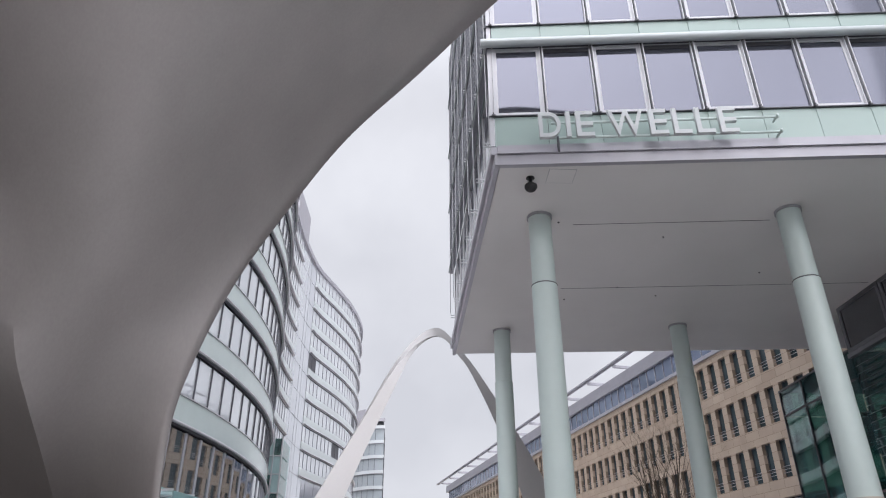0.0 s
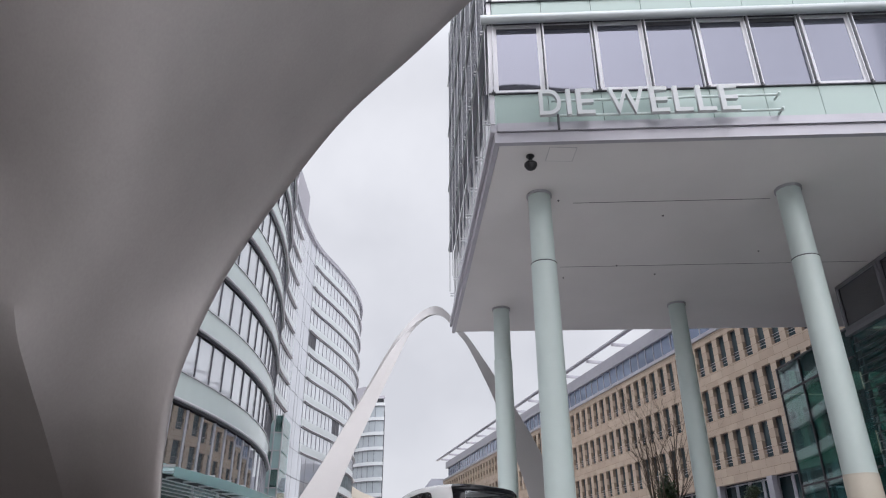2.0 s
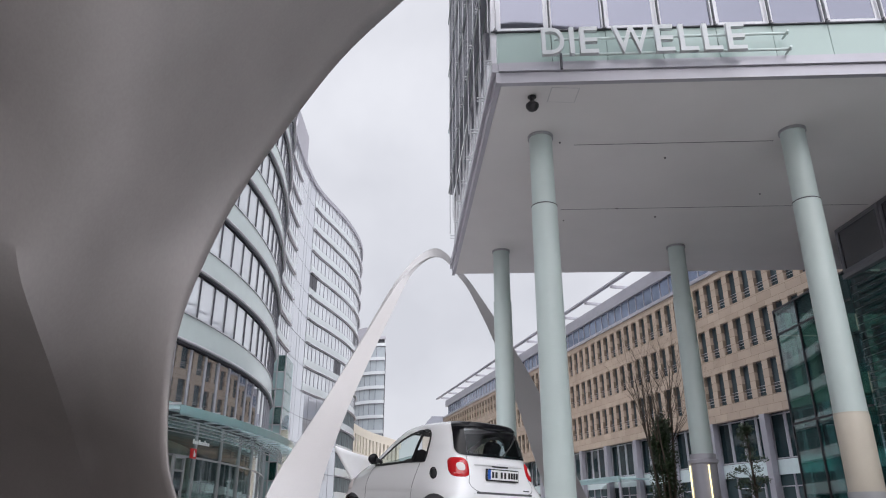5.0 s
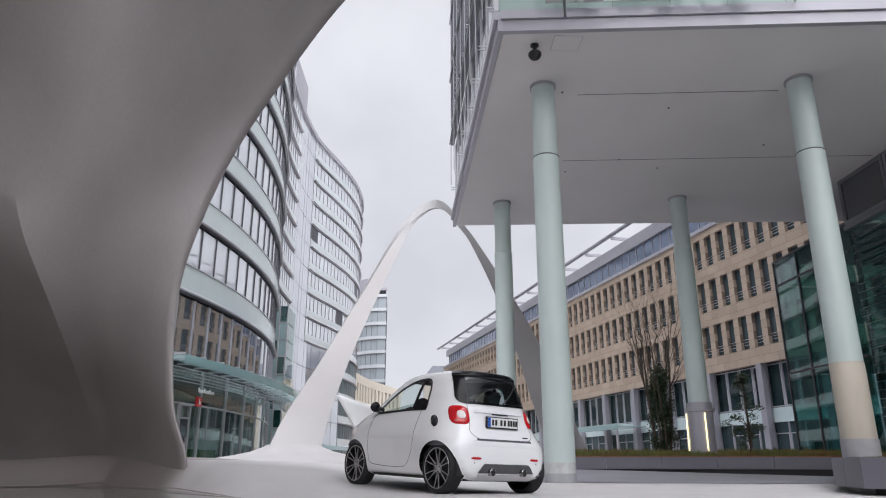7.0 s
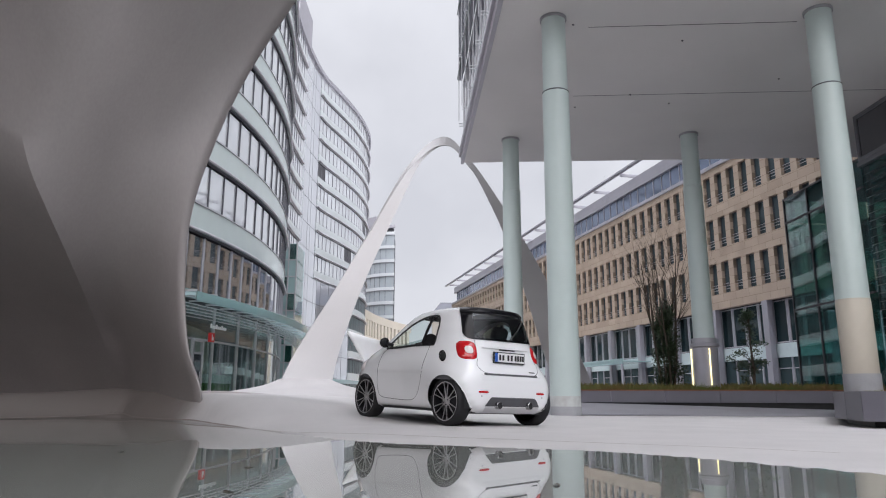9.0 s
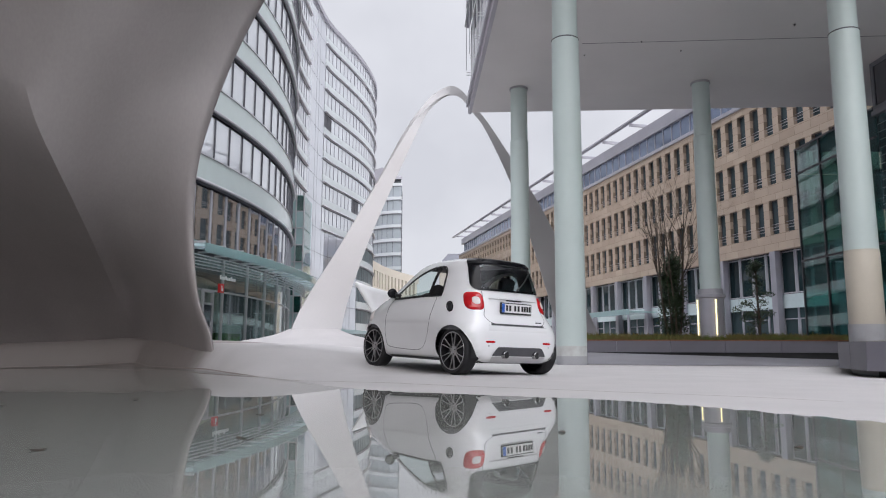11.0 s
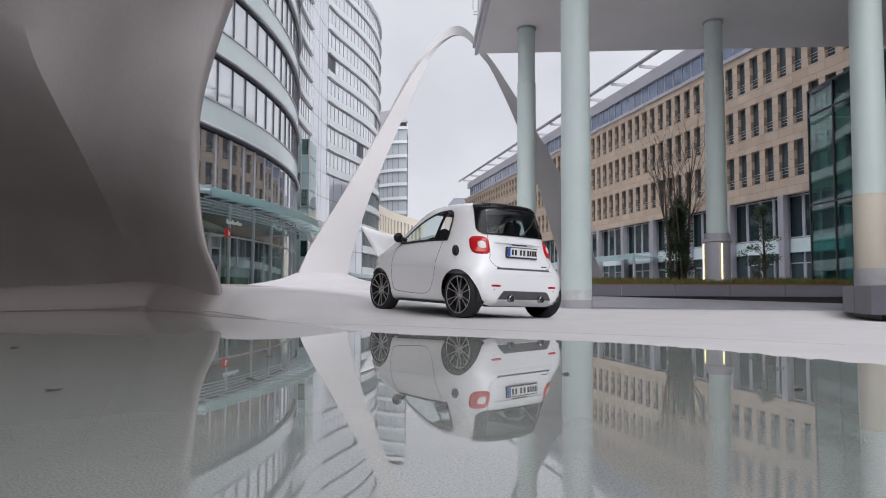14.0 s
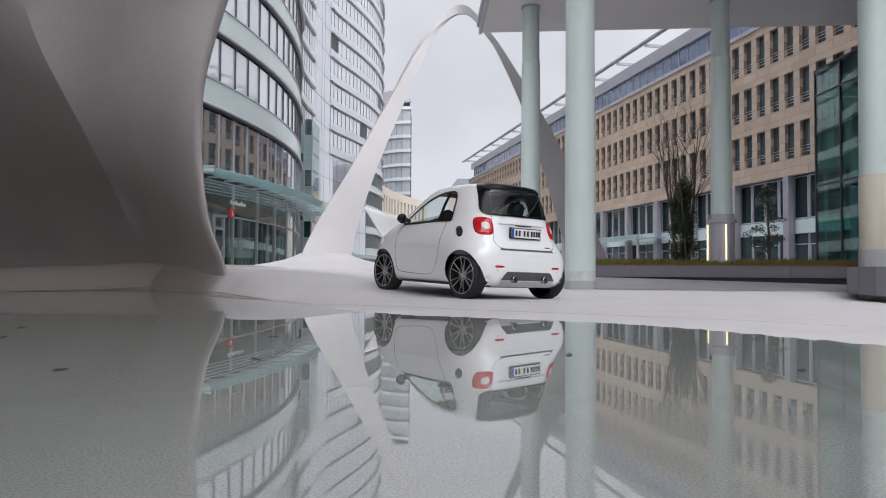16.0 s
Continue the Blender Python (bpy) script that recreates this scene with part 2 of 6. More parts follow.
# ---- mesh tools ----
class Geo:
    """Gathers vertices and faces of one mesh."""

    def __init__(self):
        self.v, self.f = [], []

    def box(self, lo, hi, m=None):
        k = len(self.v)
        (a, b, c), (d, e, f) = lo, hi
        p = [Vector(q) for q in ((a, b, c), (d, b, c), (d, e, c), (a, e, c), (a, b, f), (d, b, f), (d, e, f), (a, e, f))]
        self.v += [m @ q if m else q for q in p]
        self.f += [[k + i for i in q] for q in ((0, 3, 2, 1), (4, 5, 6, 7), (0, 1, 5, 4), (1, 2, 6, 5), (2, 3, 7, 6), (3, 0, 4, 7))]
        return self

    def grid(self, rows, closed=False, flip=False):
        """Skins rows of points; closed joins each row's end to its start."""
        k, w = len(self.v), len(rows[0])
        for r in rows:
            self.v += [Vector(q) for q in r]
        for i in range(len(rows) - 1):
            for j in range(w if closed else w - 1):
                j2 = (j + 1) % w
                q = [k + i * w + j, k + i * w + j2, k + (i + 1) * w + j2, k + (i + 1) * w + j]
                self.f.append(q[::-1] if flip else q)
        return self

    def fan(self, ring, flip=False):
        k = len(self.v)
        self.v += [Vector(q) for q in ring]
        self.f.append([k + i for i in (range(len(ring) - 1, -1, -1) if flip else range(len(ring)))])
        return self

    def lathe(self, profile, seg=24, m=None, caps=True):
        """Turns (radius, height) pairs round z."""
        rows = [[Vector((r * math.cos(2 * math.pi * j / seg), r * math.sin(2 * math.pi * j / seg), z)) for j in range(seg)] for r, z in profile]
        if m:
            rows = [[m @ q for q in r] for r in rows]
        self.grid(rows, True)
        if caps:
            self.fan(rows[0], True)
            self.fan(rows[-1])
        return self

    def tube(self, path, radius, seg=8):
        """A round bar along points; radius may be one number or one for each point."""
        path = [Vector(q) for q in path]
        rows = []
        for i, q in enumerate(path):
            d = (path[min(i + 1, len(path) - 1)] - path[max(i - 1, 0)]).normalized()
            s = d.cross(Vector((0, 0, 1)) if abs(d.z) < 0.9 else Vector((1, 0, 0))).normalized()
            t = d.cross(s)
            r = radius[i] if isinstance(radius, (list, tuple)) else radius
            rows.append([q + r * (math.cos(2 * math.pi * j / seg) * s + math.sin(2 * math.pi * j / seg) * t) for j in range(seg)])
        self.grid(rows, True, True)
        self.fan(rows[0], False)
        self.fan(rows[-1], True)
        return self

    def prism(self, outline, z0, z1):
        n = len(outline)
        self.grid([[(x, y, z0) for x, y in outline], [(x, y, z1) for x, y in outline]], True)
        self.fan([(x, y, z0) for x, y in outline], True)
        self.fan([(x, y, z1) for x, y in outline])
        return self

    def mesh(self, name, mat, smooth=False):
        me = bpy.data.meshes.new(name)
        me.from_pydata([tuple(q) for q in self.v], [], self.f)
        me.materials.append(mat)
        if smooth:
            me.shade_smooth()
            me.set_sharp_from_angle(angle=radians(38))
        me.update()
        return me


def part(name, geo, mat, parent, label="", smooth=False):
    """One mesh object under a thing or a part."""
    ob = new(name, geo if isinstance(geo, bpy.types.Mesh) else geo.mesh(name, mat, smooth))
    ob.parent = parent
    return tagged(ob, label)


def thing(name, m, label, category, group="", kind=""):
    ob = new(name)
    ob.empty_display_size = 0.2
    ob.matrix_world = m
    return tagged(ob, label, category, group, kind)


def solid(name, geo, mat, label, category, group="", kind="", smooth=False, m=None):
    ob = new(name, geo.mesh(name, mat, smooth))
    if m:
        ob.matrix_world = m
    return tagged(ob, label, category, group, kind)


def ss(a, b, x):
    t = min(1.0, max(0.0, (x - a) / (b - a)))
    return t * t * (3 - 2 * t)


def polar(az, el, d):
    """A place d metres away over the ground from the eye, by its bearing and rise in degrees."""
    return Vector((d * math.sin(radians(az)), d * math.cos(radians(az)), EYE[2] + d * math.tan(radians(el))))


def spline(points, n):
    """n + 1 points of a smooth curve through a few rail points."""
    p = [Vector(q) for q in points]
    p = [2 * p[0] - p[1], *p, 2 * p[-1] - p[-2]]
    out = []
    for i in range(n + 1):
        s = i / n * (len(p) - 3)
        k = min(int(s), len(p) - 4)
        t = s - k
        a, b, c, d = p[k:k + 4]
        out.append(0.5 * (2 * b + (c - a) * t + (2 * a - 5 * b + 4 * c - d) * t * t + (3 * b - a - 3 * c + d) * t ** 3))
    return out


def along(x, y, yaw, z=0.0):
    """A wall's own frame: x along the wall, y into the building, z up."""
    return Matrix.Translation((x, y, z)) @ Matrix.Rotation(yaw, 4, "Z")


# ---- ground ----
SHORE = ((-30.0, 11.2), (-12.0, 11.4), (-7.5, 12.05), (-6.7, 12.9), (-5.8, 13.6), (-5.1, 12.75), (-4.5, 12.15), (-3.98, 11.6), (-3.5, 11.0), (-3.0, 10.25), (-2.5, 9.5), (-2.1, 8.85), (-1.7, 8.15), (-1.3, 7.5), (-0.95, 6.95), (-0.6, 6.55), (-0.3, 6.3))


def shore(x):
    """The y of the pool's far edge: under the shell it runs back to the foot of a bank."""
    near = 6.3 - 0.75 * ss(-0.6, 1.4, x) - 2.6 * ss(1.0, 3.4, x)
    if x > -0.3:
        return near
    return float(np.interp(x, [q[0] for q in SHORE], [q[1] for q in SHORE]))


BANK = ((-30.0, 0.36), (-8.3, 0.40), (-7.0, 0.46), (-6.2, 0.54), (-5.4, 0.50), (-4.4, 0.45), (-3.5, 0.44), (-2.6, 0.37), (-0.9, 0.19), (0.7, 0.0), (9.0, 0.0))


def ground_z(x, y):
    gap = y - shore(x)
    if x > 3.2:
        gap = max(gap, x - 3.2)
    rim = max(-0.10, min(0.0, gap * 0.25)) if gap < 0 else 0.045 * ss(0, 2.6, gap) * (1 - 0.85 * ss(0.2, 2.2, x)) * ss(-4.0, -1.5, x) + 0.004 * min(1, gap * 10)
    k = ss(-1.3, -3.9, x)
    y0 = 9.2 * (1 - k) + (shore(min(x, -1.3)) + 0.02) * k
    y0 = max(y0, shore(x) + 0.02)
    y1 = 11.9 * (1 - k) + (y0 + 0.75) * k
    t = min(1.0, max(0.0, (y - y0) / (y1 - y0)))
    swell = float(np.interp(x, [q[0] for q in BANK], [q[1] for q in BANK])) * (t * t * (3 - 2 * t) * (1 - k) + (1 - (1 - t) ** 2) * k)
    back = max(0.0, min(0.2, 0.2 - (x - 5) * 0.025)) * ss(15.5, 21, y) * ss(0, 4, x)
    return rim + (swell + back) * (1 - ss(60, 90, y))


def spread(lo, hi, fine_lo, fine_hi, step, grow=1.35):
    out, a, s = [fine_lo], fine_lo, step
    while a > lo:
        s *= grow
        a -= s
        out.insert(0, a)
    a = fine_lo
    while a < fine_hi:
        a += step
        out.append(a)
    s = step
    while a < hi:
        s *= grow
        a += s
        out.append(a)
    return out


gx, gy = spread(-1500, 1500, -8, 10, 0.125), spread(-1500, 3000, 2.5, 17, 0.125)


def floor_z(x, y):
    """Height of the ground's mesh, cell by cell."""
    i = max(k for k, q in enumerate(gx[:-1]) if q <= x)
    j = max(k for k, q in enumerate(gy[:-1]) if q <= y)
    u, v = (x - gx[i]) / (gx[i + 1] - gx[i]), (y - gy[j]) / (gy[j + 1] - gy[j])
    low = ground_z(gx[i], gy[j]) * (1 - u) + ground_z(gx[i + 1], gy[j]) * u
    high = ground_z(gx[i], gy[j + 1]) * (1 - u) + ground_z(gx[i + 1], gy[j + 1]) * u
    return low * (1 - v) + high * v


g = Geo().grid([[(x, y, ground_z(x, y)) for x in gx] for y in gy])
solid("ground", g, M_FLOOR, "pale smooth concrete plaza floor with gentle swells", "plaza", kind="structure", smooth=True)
px, py = spread(2.4, 60, 2.4, 16, 0.4), spread(15.2, 60, 15.2, 24, 0.4)
g = Geo().grid([[(x + 0.0, y - 0.16 * max(0, min(x - 3, 9)), ground_z(x, y - 0.16 * max(0, min(x - 3, 9))) + 0.012) for x in px] for y in py])
solid("pavement", g, M_PAVING, "dark grey paving beyond the pale plaza", "pavement", kind="structure", smooth=True)
mark = spline([(x, shore(x) + 0.03, 0) for x in (-11, -9, -8, -7.5, -7.1, -6.7, -6.2, -5.8, -5.4, -5.1, -4.8, -4.5, -3.98, -3.5, -3.1, -2.6, -2.1)] + [(-1.62, 8.16, 0), (-1.17, 7.82, 0), (-0.76, 7.57, 0), (-0.38, 7.33, 0), (-0.02, 7.07, 0), (0.32, 6.85, 0), (1.14, 6.43, 0), (2.22, 5.82, 0), (3.01, 5.15, 0)], 190)
foot = []
for i, q in enumerate(mark):
    k = ss(-2.2, -3.0, q.x)
    y = q.y - 0.06 * k + 0.05 * (1 - k) * noise.noise((i * 0.17, 9, 0))
    foot.append((q.x, y, k, max(0.0, floor_z(q.x, y - 0.01), floor_z(q.x, y + 0.01)), 0.018 * (1 + 0.4 * noise.noise((i * 0.21, 0, 3)))))
tops = [max(f[3] for f in foot[max(0, i - 3):i + 4]) for i in range(len(foot))]
rows = []
for i, (x, y, k, z, w) in enumerate(foot):
    near = tops[max(0, i - 3):i + 4]
    low = (sum(near) / len(near) * k + z * (1 - k))
    rows.append([(x, y - w, low * k + floor_z(x, y - w) * (1 - k) + 0.006), (x, y + w * (1 - 0.6 * k), (low + 0.9 * w) * k + floor_z(x, y + w) * (1 - k) + 0.006)])
solid("floor_stain", Geo().grid(rows, flip=True), M_STAIN, "thin brown tide mark on the pale floor", "stain", kind="structure")
g = Geo().grid([[(x, y, 0.0) for x in (-18, -7, 0, 3.45)] for y in (-12, -4, 0, 3, 7, 12, 15.0)])
solid("water", g, M_WATER, "still shallow water mirroring the buildings", "water", kind="structure")


# ---- the large shell that rises beside and over the pool ----
def shell():
    edge = [(-17.3, -2.5, 8.95), (-17.5, 0.4, 8.95), (-18.7, 3.8, 9.1), (-19.3, 8.6, 9.25), (-19.3, 13.4, 9.25), (-18.3, 18.2, 9.2), (-16.2, 24.0, 9.2),
            (-12.6, 30.2, 9.2), (-7.6, 36.6, 9.1), (-0.6, 42.0, 8.8), (8.3, 47.4, 8.3), (20, 52, 7.6), (40, 54, 7.5), (62, 50, 7.8), (84, 38, 8.5), (98, 20, 9.5), (104, 3, 10.5), (105, -4, 10.6)]
    fold = [(-22.6, -2.5, 12.0), (-23.2, 0.6, 11.8), (-24.9, 4.6, 11.1), (-26.4, 7.7, 10.2), (-27.9, 10.6, 9.5), (-29.3, 13.2, 9.1), (-30.8, 16.2, 8.9),
            (-32.3, 20.5, 8.8), (-35.0, 26.5, 8.7), (-40.5, 34, 8.5), (-52.0, 44, 8.4), (-80.0, 56, 8.4), (-130.0, 62, 8.2), (-180.0, 56, 8.4)]
    back = [(-47, -2.5, 16.8), (-47, 2, 16.0), (-48, 6, 15.0), (-49, 10, 14.1), (-50, 14, 13.2), (-52, 18, 12.4), (-55, 22, 11.7),
            (-60, 26, 11.2), (-66, 31, 10.8), (-76, 36, 10.8), (-90, 42, 10.2), (-112, 48, 9.6), (-146, 52, 9.0), (-186, 48, 9.0), (-215, 36, 9.2), (-230, 19, 10), (-237, 2, 11), (-238, -4, 11)]
    # unseen wing added beside the pool, it keeps side light off the shell
    side = [(-114, el, d) for el, d in ((-2.0, 13), (2, 13), (6, 13), (10, 13), (14, 12.8), (18, 12.6), (22, 12.3), (27, 12), (32, 11.6), (38, 11), (45, 10.5))] + [(-128, 50, 10), (-152, 54, 9.4), (-180, 50, 9.3)]
    n = 84
    rails = [spline([polar(az, el, d * 1.355) for az, el, d in r[:13] + [tuple(0.8 * p + 0.2 * q for p, q in zip(r[12], r[13]))]], n) for r in (edge, fold, back, side)]
    rows = []
    for i in range(n + 1):
        a, b, c, d = (r[i] for r in rails)
        s = i / 110
        hollow = 0.24 * (a - b).length * ss(0.0, 0.14, s) * (1 - 1.75 * ss(0.16, 0.50, s))
        away = ((a + b) / 2 - Vector((0, 0, EYE[2]))).normalized()
        row = [a.lerp(b, t / 14) + away * hollow * math.sin(math.pi * (t / 14) ** 1.6) for t in range(15)]
        row += [b.lerp(c, t / 10) + away * 0.05 * (b - c).length * math.sin(math.pi * t / 10) for t in range(1, 11)]
        row += [c.lerp(d, t / 8) + Vector((c.x + d.x, c.y + d.y, 0)) / 2 * 0.2 * math.sin(math.pi * t / 8) for t in range(1, 9)]
        rows.append(row)
    ob = solid("sculpture_shell", Geo().grid(rows), M_SHELL, "huge smooth grey folded sculpture shell rising from the plaza floor", "sculpture", smooth=True)
    ob.data.set_sharp_from_angle(angle=radians(24))
    sol = ob.modifiers.new("thickness", "SOLIDIFY")
    sol.thickness, sol.offset = 0.04, SHELL_SIDE
    # weld lines that show on the skin
    for col, i0, i1 in ((9, 15, 24), (5, 22, 60)):
        line = [rows[i][col] + (Vector((0, 0, EYE[2])) - rows[i][col]).normalized() * 0.004 for i in range(i0, i1)]
        part("weld_seam", Geo().tube(line, 0.006, 4), M_SHELLSEAM, ob, "fine dark weld line")
    return ob


SHELL_SIDE = -1
M_SHELLSEAM = material("dull_weld", (0.07, 0.063, 0.06), 0.6, vary=0.1)
shell()


# ---- the far arch ----
def arch():
    root = thing("sculpture_arch", Matrix(), "tall twisted pale satin steel arch on a flared plaza base", "sculpture")
    outer = [(-12.0, 0.2), (-10.62, 3.39), (-7.78, 8.2), (-5.19, 12.88), (-2.67, 17.47), (-1.39, 19.26), (-0.1, 20.59), (1.25, 21.25), (2.31, 20.9), (3.57, 19.48), (4.86, 17.92), (7.77, 13.43), (10.19, 8.93), (12.6, 2.91), (13.8, 0.0)]
    inner = [(-7.7, 0.2), (-7.1, 3.44), (-5.55, 8.25), (-3.63, 12.91), (-1.52, 17.48), (-0.67, 19.05), (0.39, 20.07), (1.35, 20.51), (2.31, 20.24), (3.42, 18.96), (4.42, 17.61), (6.4, 13.51), (8.1, 8.6), (9.88, 2.47), (10.8, 0.0)]
    n = 80
    k = len(outer) - 1
    depth = [23.0 + 10.0 * (i / k) for i in range(k + 1)]
    P = spline([polar(*q, d) for q, d in zip(outer, depth)], n)
    Q = spline([polar(*q, d - 0.2) for q, d in zip(inner, depth)], n)
    rows = []
    for i in range(n + 1):
        s = i / n
        f = ss(0.16, 0.56, s) * 0.97 + 0.015
        p, q = P[i], Q[i]
        w = (p - q).length
        to_eye = (Vector((0, 0, 1)) - p).normalized()
        front = p.lerp(q, f) + to_eye * 0.22 * w
        rear = p.lerp(q, 0.5) - to_eye * 0.5 * w
        rows.append([p, front, q, rear])
    part("ribbon", Geo().grid(rows, True, True), M_STEEL, root, "satin steel three-sided ribbon", smooth=True).data.set_sharp_from_angle(angle=radians(12))
    foot = polar(-9.8, 0.4, 23.0)
    prof = [(3.9, -0.2), (3.1, -0.04), (2.4, 0.04), (1.8, 0.13), (1.3, 0.24), (1.0, 0.35), (0.8, 0.44)]
    m = Matrix.Translation((foot.x, foot.y + 0.2, 0.5)) @ Matrix.Diagonal((1.0, 0.7, 1, 1))
    part("flared_base", Geo().lathe(prof, 40, m), M_FLARE, root, "pale concrete flare", smooth=True)
    return root


arch()


# ---- a white pointed fin behind ----
def fin():
    a, b, c = polar(-6.56, 5.12, 30), polar(-3.4, 4.4, 31), polar(-4.85, 2.3, 30)
    d = polar(-3.0, -0.6, 31.5)
    e = polar(-4.4, -0.6, 30)
    rows = []
    for i in range(13):
        t = i / 12
        l = a.lerp(c, min(1, t * 1.6)) if t < 0.62 else c.lerp(e, (t - 0.62) / 0.38)
        r = b.lerp(d, t)
        rows.append([l.lerp(r, s / 8) + Vector((0, 0.15 * math.sin(math.pi * s / 8), -0.04 * math.sin(math.pi * s / 8) * (1 - t))) for s in range(9)])
    ob = solid("sculpture_fin", Geo().grid(rows), M_WHITE, "white pointed sail-like sculpture standing on the plaza", "sculpture", smooth=True)
    sol = ob.modifiers.new("thickness", "SOLIDIFY")
    sol.thickness = 0.12
    return ob


fin()

# ---- the raised office block on round columns ----
SOFFIT = 9.48
FRONT = Vector((8.52, -0.70)).normalized()
F_YAW = math.atan2(FRONT.y, FRONT.x)
CORNER = Vector((1.78, 13.0))
STOREY, BAY = 2.905, 1.245


def ring_frame(w, h, profile):
    """A closed frame in x and z, skinned from (inset, depth) pairs."""
    return Geo().grid([[(i, d, i), (w - i, d, i), (w - i, d, h - i), (i, d, h - i)] for i, d in profile + profile[:1]], True, True)


def window_mesh(w, h, frame=0.07, depth=0.09):
    """Frame of a window, standing in x and z."""
    return ring_frame(w, h, [(0, depth), (0, 0), (frame, 0), (frame, depth)])


M_PALEFRAME = material("pale_window_frame", (0.52, 0.52, 0.55), 0.4, metal=0.2, vary=0.06, scale=3, bump=0.02)
M_RAIL = material("mint_grey_rail", (0.42, 0.45, 0.46), 0.35, metal=0.3, vary=0.06, scale=1.5, bump=0.02)
M_SCREEN = material("grey_screen_metal", (0.24, 0.245, 0.275), 0.4, metal=0.3, vary=0.1, scale=2, bump=0.03)


def raised_block():
    root = thing("office_block", along(CORNER.x, CORNER.y, F_YAW), "glass and mint panel office block raised on columns", "office building")
    inv = root.matrix_world.inverted()
    far_l, far_r = inv @ Vector((1.44, 26.2, 0)), inv @ Vector((14.6, 25.2, 0))
    L = 26.0
    far_end = far_l + (far_r - far_l).normalized() * 26
    outline = [(0, 0), (L, 0), (far_end.x, far_end.y), (far_l.x, far_l.y)]
    top = 30.0
    inner = [(0.55, 0.45), (L - 0.4, 0.45), (far_end.x - 0.4, far_end.y - 0.4), (far_l.x + 0.55, far_l.y - 0.4)]
    part("wall", Geo().prism(inner, SOFFIT + 0.1, top), M_ALU, root, "grey inner wall behind the glazing")
    part("soffit", Geo().prism([(0.0, 0.135), (L, 0.135), (far_end.x, far_end.y - 0.1), (far_l.x, far_l.y - 0.1)], SOFFIT, SOFFIT + 0.09), M_SOFFIT, root, "pale grey plaster soffit with fine joints")
    for y0, y1 in ((0.0, 0.13),):
        part("fascia", Geo().box((-0.02, y0, SOFFIT - 0.03), (L, y1, SOFFIT + 0.24)), M_LILAC, root)
        part("fascia", Geo().box((-0.05, y0 - 0.06, SOFFIT + 0.25), (L, y1, SOFFIT + 0.47)), M_LILAC, root)
    side = (far_l.xy).normalized()
    a = math.atan2(side.y, side.x)
    sm = Matrix.Rotation(a, 4, "Z")
    D = far_l.xy.length
    part("fascia", Geo().box((0.0, 0.003, SOFFIT - 0.03), (D, 0.12, SOFFIT + 0.24), sm), M_LILAC, root)
    part("fascia", Geo().box((0.0, 0.003, SOFFIT + 0.25), (D, 0.2, SOFFIT + 0.47), sm), M_LILAC, root)
    # joints in the soffit
    for x0, y0, x1, y1 in ((2.0, 2.88, 7.1, 2.88), (2.1, 6.96, 11.6, 6.96)):
        part("joint", Geo().box((x0, y0, SOFFIT - 0.004), (x1, y0 + 0.022, SOFFIT)), M_DARKMETAL, root)
    pane = Geo().box((0.10, 0.03, 0.10), (BAY - 0.07, 0.05, 2.02)).mesh("pane", M_GLASSLILAC)
    frame_me = ring_frame(BAY - 0.045, 2.12, [(0, 0.08), (0, 0), (0.05, 0), (0.05, 0.02), (0.105, 0.02), (0.105, 0.08)]).mesh("window", M_PALEFRAME)
    plain_me = ring_frame(BAY - 0.045, 2.12, [(0, 0.08), (0, 0.01), (0.035, 0.01), (0.035, 0.08)]).mesh("window", M_PALEFRAME)
    wide = Geo().box((0.03, 0.045, 0.03), (BAY - 0.07, 0.065, 2.0)).mesh("pane", M_GLASSLILAC)
    head_me = Geo().box((0.036, 0.02, 1.98), (BAY - 0.082, 0.06, 2.084)).mesh("blind_slot", M_DARKMETAL)
    fin_me = Geo().box((-0.010, -0.075, 0), (0.014, 0.06, 2.14)).mesh("mullion", M_PALEFRAME)
    post_me = Geo().box((-0.075, -0.02, 0), (-0.048, 0.06, 2.14)).mesh("mullion", M_PALEFRAME)
    gap_me = Geo().box((-0.048, 0.02, 0), (-0.010, 0.06, 2.12)).mesh("mullion_gap", M_DARKMETAL)
    clip_me = Geo().box((-0.07, -0.09, -0.03), (0.02, 0.0, -0.005)).box((-0.045, -0.10, -0.055), (-0.015, -0.02, 0.04)).mesh("bracket", M_DARKMETAL)
    panel_me = Geo().box((0.006, 0.02, 0), (BAY - 0.006, 0.06, 0.85)).mesh("panel", M_MINTGLASS)
    panel2_me = Geo().box((0.006, 0.02, 0), (BAY - 0.006, 0.06, 0.44)).mesh("panel", M_MINTGLASS)
    for k in range(4):
        z = SOFFIT + 1.37 + STOREY * k
        for i in range(20):
            x = -0.08 + i * BAY
            if k < 3:
                w = part("window", plain_me if i % 2 else frame_me, M_PALEFRAME, root)
                w.location = (x, 0.0, z)
                part("pane", wide if i % 2 else pane, M_GLASSLILAC, w, "pale lilac mirror glass")
                if i % 2:
                    part("blind_slot", head_me, M_DARKMETAL, w, "dark blind slot")
                for nm, me in (("mullion", fin_me), ("mullion", post_me), ("mullion_gap", gap_me), ("bracket", clip_me)):
                    part(nm, me, M_LILAC, root).location = (x, 0.0, z)
                if k:
                    part("bracket", clip_me, M_DARKMETAL, root).location = (x, 0.0, z - 0.72)
            q = part("panel", panel_me if k == 0 else panel2_me, M_MINTGLASS, root)
            q.location = (x, -0.01, SOFFIT + 0.48 if k == 0 else z - 0.46)
        part("corner_post", Geo().box((-0.20, 0.0, z - (0.87 if k == 0 else 0.46)), (-0.095, 0.10, z + 2.12)), M_PALEFRAME, root, "pale metal corner post")
